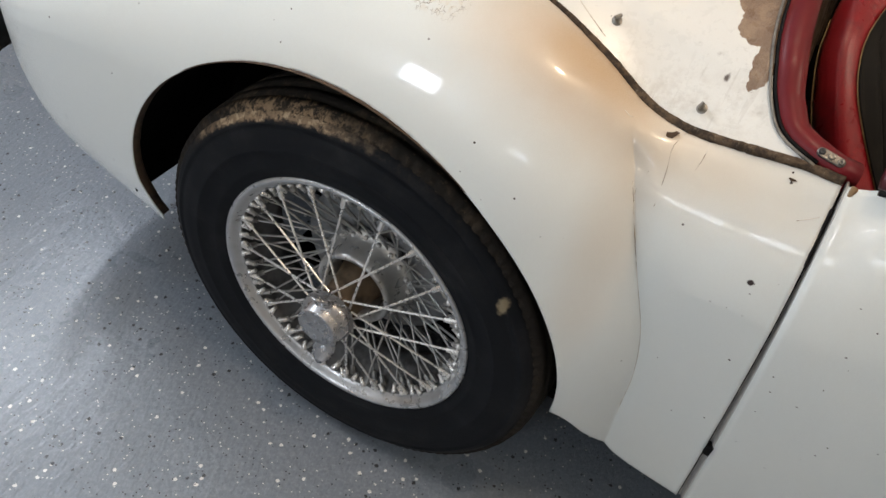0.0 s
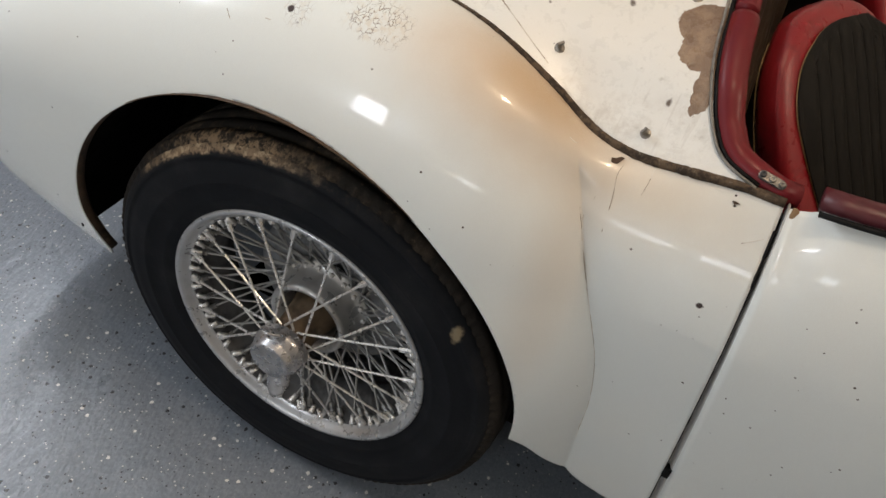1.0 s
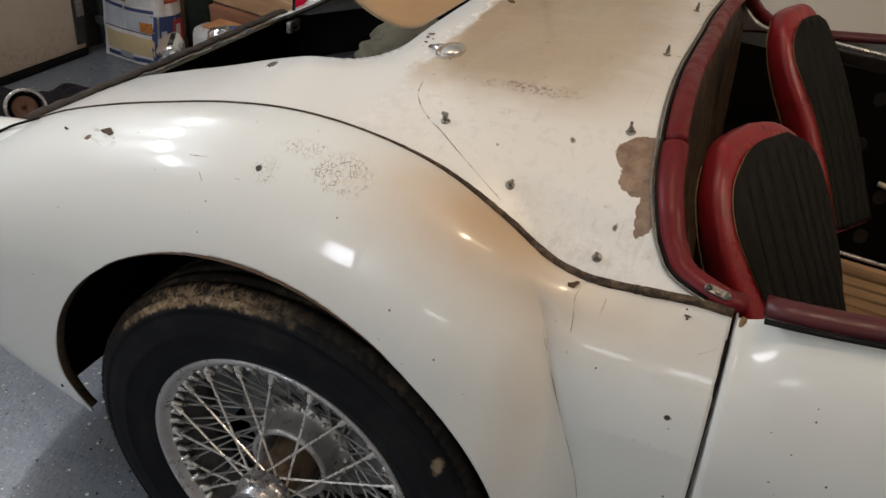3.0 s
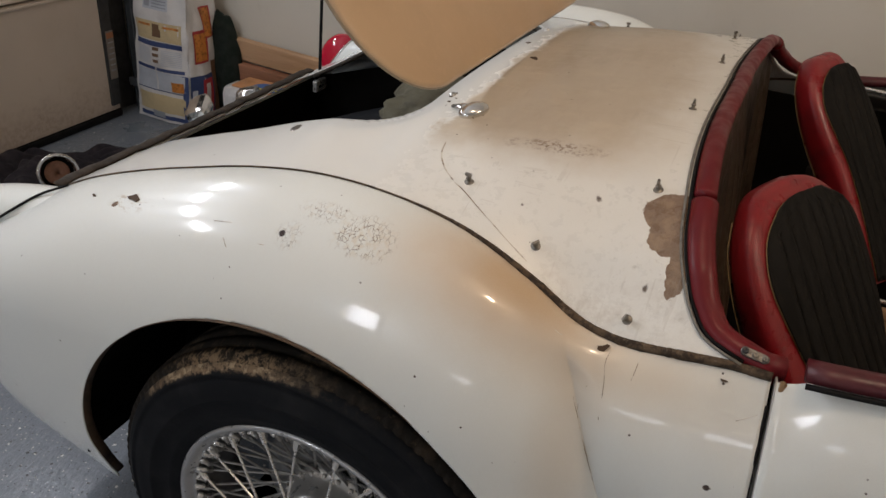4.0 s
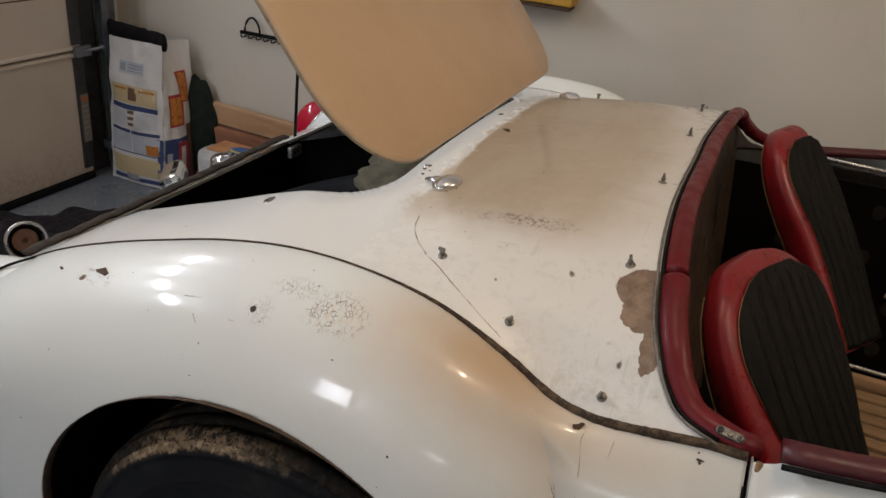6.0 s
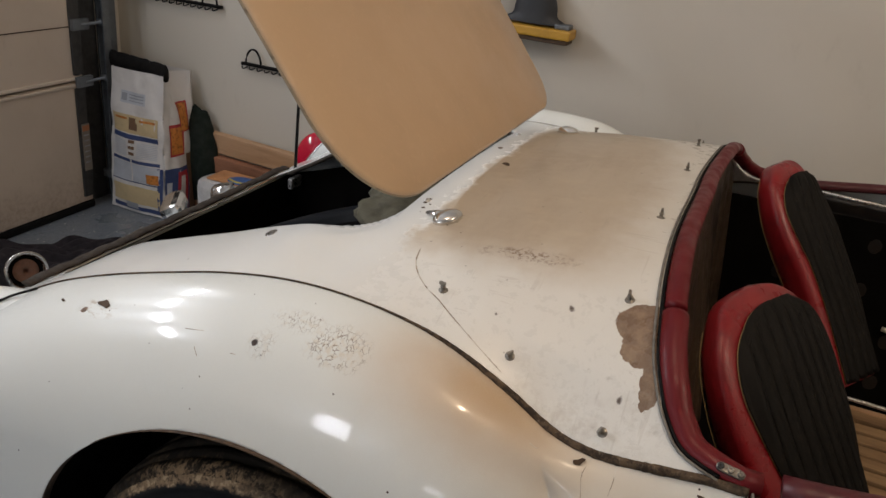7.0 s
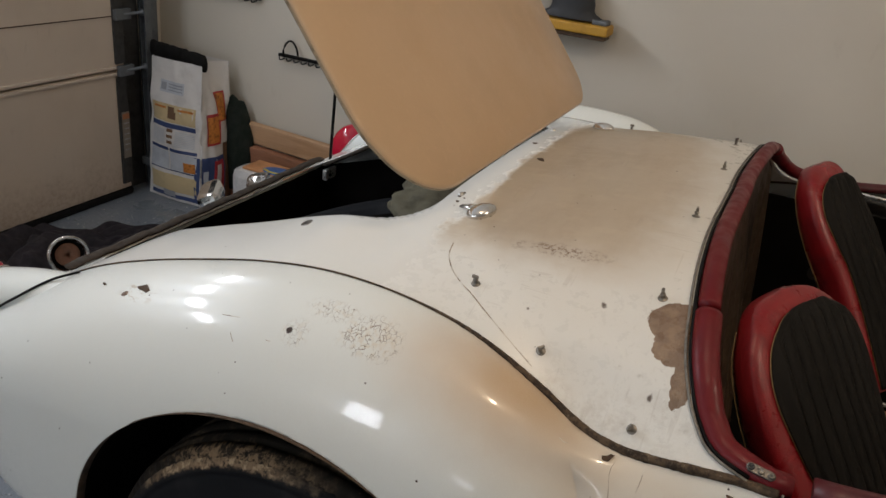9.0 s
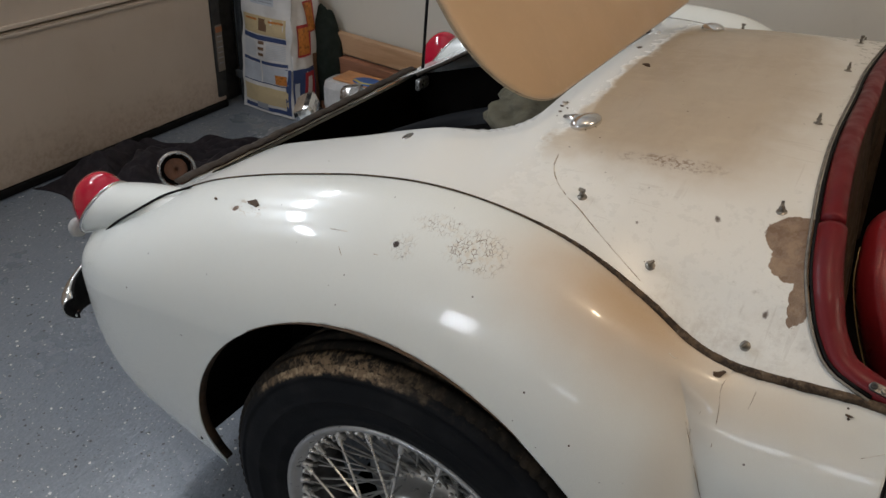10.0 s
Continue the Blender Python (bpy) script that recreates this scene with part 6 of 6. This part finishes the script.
def door_track():
    tr = tagged(new("door_track"), "galvanised vertical track beside the garage door", "track")
    prof = [(-0.016, 0.020), (-0.016, 0.018), (0.016, 0.018), (0.018, 0.016), (0.018, -0.016), (0.016, -0.018), (-0.004, -0.018), (-0.004, -0.020), (0.018, -0.0205), (0.0205, -0.018), (0.0205, 0.018), (0.018, 0.0205)]
    v = [(-1.935 + b, 1.085 + a, z) for z in (0.004, 2.3) for a, b in prof]
    n = len(prof)
    f = [(i, (i + 1) % n, n + (i + 1) % n, n + i) for i in range(n)]
    solid("rail", mesh_of("rail", v, f, False, GALV), tr, "bent steel rail")
    part("angle", box_mesh(-1.995, 1.165, 1.15, 0.02, 0.085, 2.29, 0.002), GALV, tr, "dark steel angle", False)
    part("weather_board", box_mesh(-2.03, 1.06, 1.15, 0.05, 0.12, 2.29, 0.003), DARKSTEEL, tr, "dark weather strip", False)
    for z in (0.12, 0.90, 1.6):
        part("bracket", box_mesh(-1.96, 1.11, z, 0.05, 0.06, 0.035, 0.003), GALV, tr, "", False)


door_track()


# ---------------------------------------------------------------- paper sack
def sack():
    thing = tagged(new("charcoal_sack"), "white printed paper sack with a rolled black top on the floor", "sack")
    x0, x1, y0, y1, h = -1.915, -1.645, 1.045, 1.235, 0.575
    white = plain("white_sack_paper", (0.62, 0.61, 0.60), 0.45, vary=0.18, scale=14.0, bump=0.4, fine=40.0)

    def skin(side, u, v, out=0.0):
        """A point of the front (side 0) or flank (side 1) face; u across, v up."""
        cr = 0.0022 * math.sin(9 * u + 14 * v) + 0.0018 * math.sin(23 * v + 3 * u) + 0.004 * noise.noise((u * 7, v * 9, side * 5))
        if side == 0:
            bulge = 0.022 * math.sin(math.pi * u) * math.sin(math.pi * min(1, v * 0.95 + 0.1))
            lean = 0.03 * v
            return (lerp(x0, x1, u) + 0.02 * v * (0.5 - u) + 0.01 * v, y0 + lean - bulge + cr - out, 0.004 + h * v)
        bulge = 0.03 * math.sin(math.pi * u) * (1 - 1.5 * v * v) - 0.035 * smooth01((v - 0.65) / 0.3) * math.sin(math.pi * u)
        yy = lerp(y0, y1, u)
        return (x1 + bulge + cr + out - 0.0 * v + 0.01 * v - 0.01 * v, yy + 0.03 * v * (1 - u), 0.004 + h * v)

    def face(side, n=30, m=50):
        return [[skin(side, i / n, j / m) for j in range(m + 1)] for i in range(n + 1)]

    f0, f1 = face(0), face(1)
    back = [[(x1 - 0.01, y1, 0.004 + h * j / 50) for j in range(51)], [(x0, y1, 0.004 + h * j / 50) for j in range(51)]]
    rows = f0 + f1 + back + [f0[0]]
    body = grid("paper_body", rows, white, thing, "creased white paper body")

    def patch(side, u0, u1, v0, v1, mat, lift=0.0015, label=""):
        n, m = 8, 6
        rows_ = [[skin(side, lerp(u0, u1, i / n), lerp(v0, v1, j / m), lift) for j in range(m + 1)] for i in range(n + 1)]
        grid("print_panel", rows_, mat, body, label)

    blue = plain("navy_print", (0.035, 0.06, 0.16), 0.5)
    tan = plain("tan_print", (0.55, 0.44, 0.26), 0.5)
    grey = plain("grey_print", (0.30, 0.32, 0.36), 0.5)
    pale = plain("pale_blue_print", (0.46, 0.50, 0.56), 0.5)
    orange = plain("orange_print", (0.55, 0.20, 0.04), 0.5, vary=0.75, scale=70.0, fine=160.0)
    red = plain("red_print", (0.38, 0.03, 0.04), 0.5)
    brown = plain("brown_print", (0.16, 0.09, 0.05), 0.5)
    patch(0, 0.20, 0.68, 0.775, 0.855, pale)
    patch(0, 0.22, 0.33, 0.79, 0.84, grey, 0.0025)
    for k in range(3):
        patch(0, 0.37, 0.65, 0.79 + 0.02 * k, 0.798 + 0.02 * k, grey, 0.0025)
    patch(0, 0.06, 0.92, 0.575, 0.70, tan)
    patch(0, 0.40, 0.56, 0.60, 0.685, brown, 0.0025)
    patch(0, 0.12, 0.36, 0.665, 0.68, orange, 0.0025)
    patch(0, 0.60, 0.88, 0.665, 0.68, orange, 0.0025)
    patch(0, 0.06, 0.92, 0.535, 0.568, blue)
    for k in range(9):
        patch(0, 0.08, 0.36, 0.415 + 0.012 * k, 0.420 + 0.012 * k, pale)
        patch(0, 0.56, 0.90, 0.415 + 0.012 * k, 0.420 + 0.012 * k, pale)
    for k in range(3):
        patch(0, 0.41, 0.52, 0.425 + 0.042 * k, 0.447 + 0.042 * k, brown, 0.0025)
    patch(0, 0.06, 0.44, 0.372, 0.395, blue)
    patch(0, 0.47, 0.94, 0.372, 0.395, blue)
    patch(0, 0.06, 0.44, 0.235, 0.366, pale)
    patch(0, 0.47, 0.94, 0.235, 0.366, pale)
    patch(0, 0.72, 0.92, 0.24, 0.31, orange, 0.0025)
    patch(0, 0.06, 0.94, 0.226, 0.233, blue)
    patch(0, 0.06, 0.94, 0.07, 0.20, tan)
    patch(0, 0.06, 0.94, 0.02, 0.05, blue)
    patch(0, 0.32, 0.56, 0.03, 0.075, grey, 0.003)
    patch(0, 0.90, 0.99, 0.02, 0.36, blue)
    patch(1, 0.02, 0.62, 0.01, 0.36, blue)
    patch(1, 0.62, 0.99, 0.01, 0.44, brown)
    patch(1, 0.30, 0.58, 0.05, 0.33, red, 0.0025)
    patch(1, 0.36, 0.50, 0.08, 0.30, white, 0.0035)
    patch(1, 0.06, 0.18, 0.10, 0.26, pale, 0.0025)
    patch(1, 0.15, 0.55, 0.44, 0.66, red)
    patch(1, 0.18, 0.50, 0.455, 0.64, orange, 0.0025)
    patch(1, 0.48, 0.82, 0.60, 0.80, red)
    patch(1, 0.50, 0.78, 0.61, 0.79, orange, 0.0025)
    roll = [(lerp(x0 - 0.01, x1 - 0.005, i / 14), y0 + 0.055 + 0.003 * math.sin(i * 1.7), h + 0.026 + 0.002 * math.sin(i * 2.3) - 0.0012 * i) for i in range(15)]
    tube("rolled_top", roll, [0.019 + 0.0008 * math.sin(i * 3.1) for i in range(15)], BLACK, thing, "rolled black top of the sack", 14, squash=(0.8, 1.8))


sack()

# dark green bag behind the sack
bm_ = bmesh.new()
bmesh.ops.create_icosphere(bm_, subdivisions=4, radius=1)
for v_ in bm_.verts:
    k_ = 1 + 0.10 * noise.noise(v_.co * 2.2) + 0.04 * noise.noise(v_.co * 6)
    v_.co = Vector((v_.co.x * 0.085 * k_, v_.co.y * 0.05 * k_, max(-0.98, v_.co.z) * 0.21 * k_))
bmesh.ops.translate(bm_, vec=(-1.625, 1.245, 0.225), verts=bm_.verts)
tagged(part("green_bag", bm_, plain("dark_green_cloth", (0.003, 0.009, 0.005), 0.9, vary=0.4)), "dark green cloth bag slumped against the wall", "bag")

# boards leaning along the wall
for name_, c_, s_, t_r, m_, lab_ in (
        ("pine_board", (-1.20, 1.268, 0.285), (1.00, 0.03, 0.085), (6, 2.0, 0), PINE, "pale pine board lying on edge against the wall"),
        ("wood_plank", (-1.20, 1.255, 0.190), (1.02, 0.035, 0.085), (4, 2.0, 0), PLANK, "red-brown wooden plank lying on edge against the wall"),
        ("wood_plank", (-1.20, 1.245, 0.075), (1.00, 0.05, 0.146), (0, 0, 0), PLANK, "red-brown wooden plank standing on the floor")):
    tagged(box(name_, c_, s_, m_, None, "", 0.004, t_r), lab_, "board")


# pack of paper towels
def towel_pack():
    thing = tagged(new("paper_towel_pack"), "plastic-wrapped pack of white paper towels with blue print", "paper towels")
    wrap = plain("clear_white_wrap", (0.66, 0.66, 0.66), 0.25, vary=0.12, scale=10.0, bump=0.3, coat=0.4)
    for i in range(3):
        lathe("roll", [(0.0, 0.0), (0.0, 0.052), (0.006, 0.058), (0.20, 0.058), (0.206, 0.052), (0.206, 0.0)], (-1.425 + 0.118 * i, 1.105, 0.004), (0, 0, 1), wrap, thing, "", 32)
    box("wrap", (-1.300, 1.105, 0.150), (0.375, 0.125, 0.14), wrap, thing, "shiny plastic wrap", 0.035)
    box("orange_top", (-1.280, 1.118, 0.2225), (0.33, 0.112, 0.008), plain("orange_wrap_print", (0.60, 0.28, 0.12), 0.4), thing, "orange printed top of the wrap", 0.004)
    bm = bmesh.new()
    bmesh.ops.create_uvsphere(bm, u_segments=24, v_segments=8, radius=1)
    bmesh.ops.scale(bm, vec=(0.066, 0.045, 0.004), verts=bm.verts)
    bmesh.ops.translate(bm, vec=(-1.305, 1.105, 0.2275), verts=bm.verts)
    part("blue_mark", bm, plain("blue_wrap_print", (0.04, 0.13, 0.38), 0.4), thing, "blue oval printed mark")
    tube("yellow_mark", spline([(-1.36, 1.09, 0.2300), (-1.31, 1.075, 0.2310), (-1.25, 1.095, 0.2300)], 10), 0.006, plain("yellow_wrap_print", (0.60, 0.50, 0.08), 0.4), thing, "", 8, squash=(1, 0.3))


towel_pack()


# dark cloth heap on the floor behind the car
def cloth_heap():
    rows = []
    for i in range(70):
        u = i / 69
        row = []
        for j in range(50):
            v = j / 49
            y = lerp(0.06, 0.94, u) + 0.03 * math.sin(v * 9)
            x = lerp(-1.95 + 0.76 * max(0.0, y - 0.33), -1.33, v) + 0.03 * math.sin(u * 11)
            edge = min(u, 1 - u, v, 1 - v) * 2
            hgt = (0.025 + 0.05 * abs(noise.noise((u * 4, v * 3, 1.0))) + 0.03 * abs(noise.noise((u * 11, v * 8, 3.0)))) * smooth01(edge * 3) * (2.6 - 1.8 * u)
            row.append((x, y, 0.003 + hgt))
        rows.append(row)
    tagged(grid("crumpled_cloth", rows, CLOTH, None, "", thick=0.003), "crumpled black and purple cloth on the floor", "cloth")


cloth_heap()


# ---------------------------------------------------------------- wall things
def tool_rack(x0, x1, z):
    thing = tagged(new("tool_rack"), "black wire tool rack with small loops screwed to the wall", "rack")
    part("bar", box_mesh((x0 + x1) / 2, 1.285, z, x1 - x0, 0.016, 0.012, 0.003), BLACK, thing, "", False)
    n = int((x1 - x0) / 0.034)
    for i in range(n):
        xa = x0 + 0.012 + 0.034 * i
        loop = [(xa + 0.026 * (k / 8), 1.270 - 0.012 * math.sin(math.pi * k / 8), z - 0.006 - 0.007 * math.sin(math.pi * k / 8)) for k in range(9)]
        tube("loop", loop, 0.0025, BLACK, thing, "", 6)
    for xa in (x0 + 0.06, x1 - 0.05):
        arch = [(xa + 0.035 * math.cos(a), 1.275, z + 0.062 * math.sin(a)) for a in (math.pi * k / 10 for k in range(11))]
        tube("hanger", arch, 0.004, BLACK, thing, "", 6)


tool_rack(-1.95, -1.53, 0.833)
tool_rack(-1.44, -1.04, 0.637)


def wall_broom():
    thing = tagged(new("dust_pan_broom"), "dark grey dustpan hung over a yellow-backed broom on the wall", "broom")
    yel = plain("yellow_broom_block", (0.50, 0.27, 0.03), 0.5, vary=0.3)
    grey = plain("dark_grey_plastic", (0.024, 0.027, 0.032), 0.5, vary=0.3)
    zb = 0.945
    part("block", box_mesh(-0.30, 1.235, zb, 0.30, 0.09, 0.030, 0.006), yel, thing, "yellow wooden broom block", False)
    part("bristles", box_mesh(-0.30, 1.235, zb - 0.022, 0.285, 0.075, 0.014, 0.003), RUSTY, thing, "short brown bristles", False)
    rows = []
    for k in range(12):
        t = k / 11
        w = interp(t, [0, 0.10, 0.16, 0.5, 0.8, 0.94, 1.0], [0.100, 0.098, 0.082, 0.070, 0.058, 0.042, 0.012])
        rows.append([(-0.285 + w * math.cos(a), 1.245 + 0.035 * math.sin(a), zb + 0.022 + 0.104 * t) for a in (2 * math.pi * q / 24 for q in range(24))])
    grid("pan", rows, grey, thing, "dark grey moulded dustpan", close_v=True)
    tube("pan_handle", [(-0.285, 1.25, zb + 0.11), (-0.285, 1.258, zb + 0.30), (-0.285, 1.262, zb + 0.55)], 0.014, grey, thing, "", 12)
    for xa in (-0.405, -0.185):
        part("clip", box_mesh(xa, 1.24, zb + 0.022, 0.05, 0.05, 0.016, 0.005), GALV, thing, "", False)
    tube("broom_handle", [(-0.425, 1.255, zb + 0.02), (-0.40, 1.262, zb + 0.5), (-0.38, 1.27, zb + 0.95)], 0.013, PLANK, thing, "brown wooden handle", 12)


wall_broom()
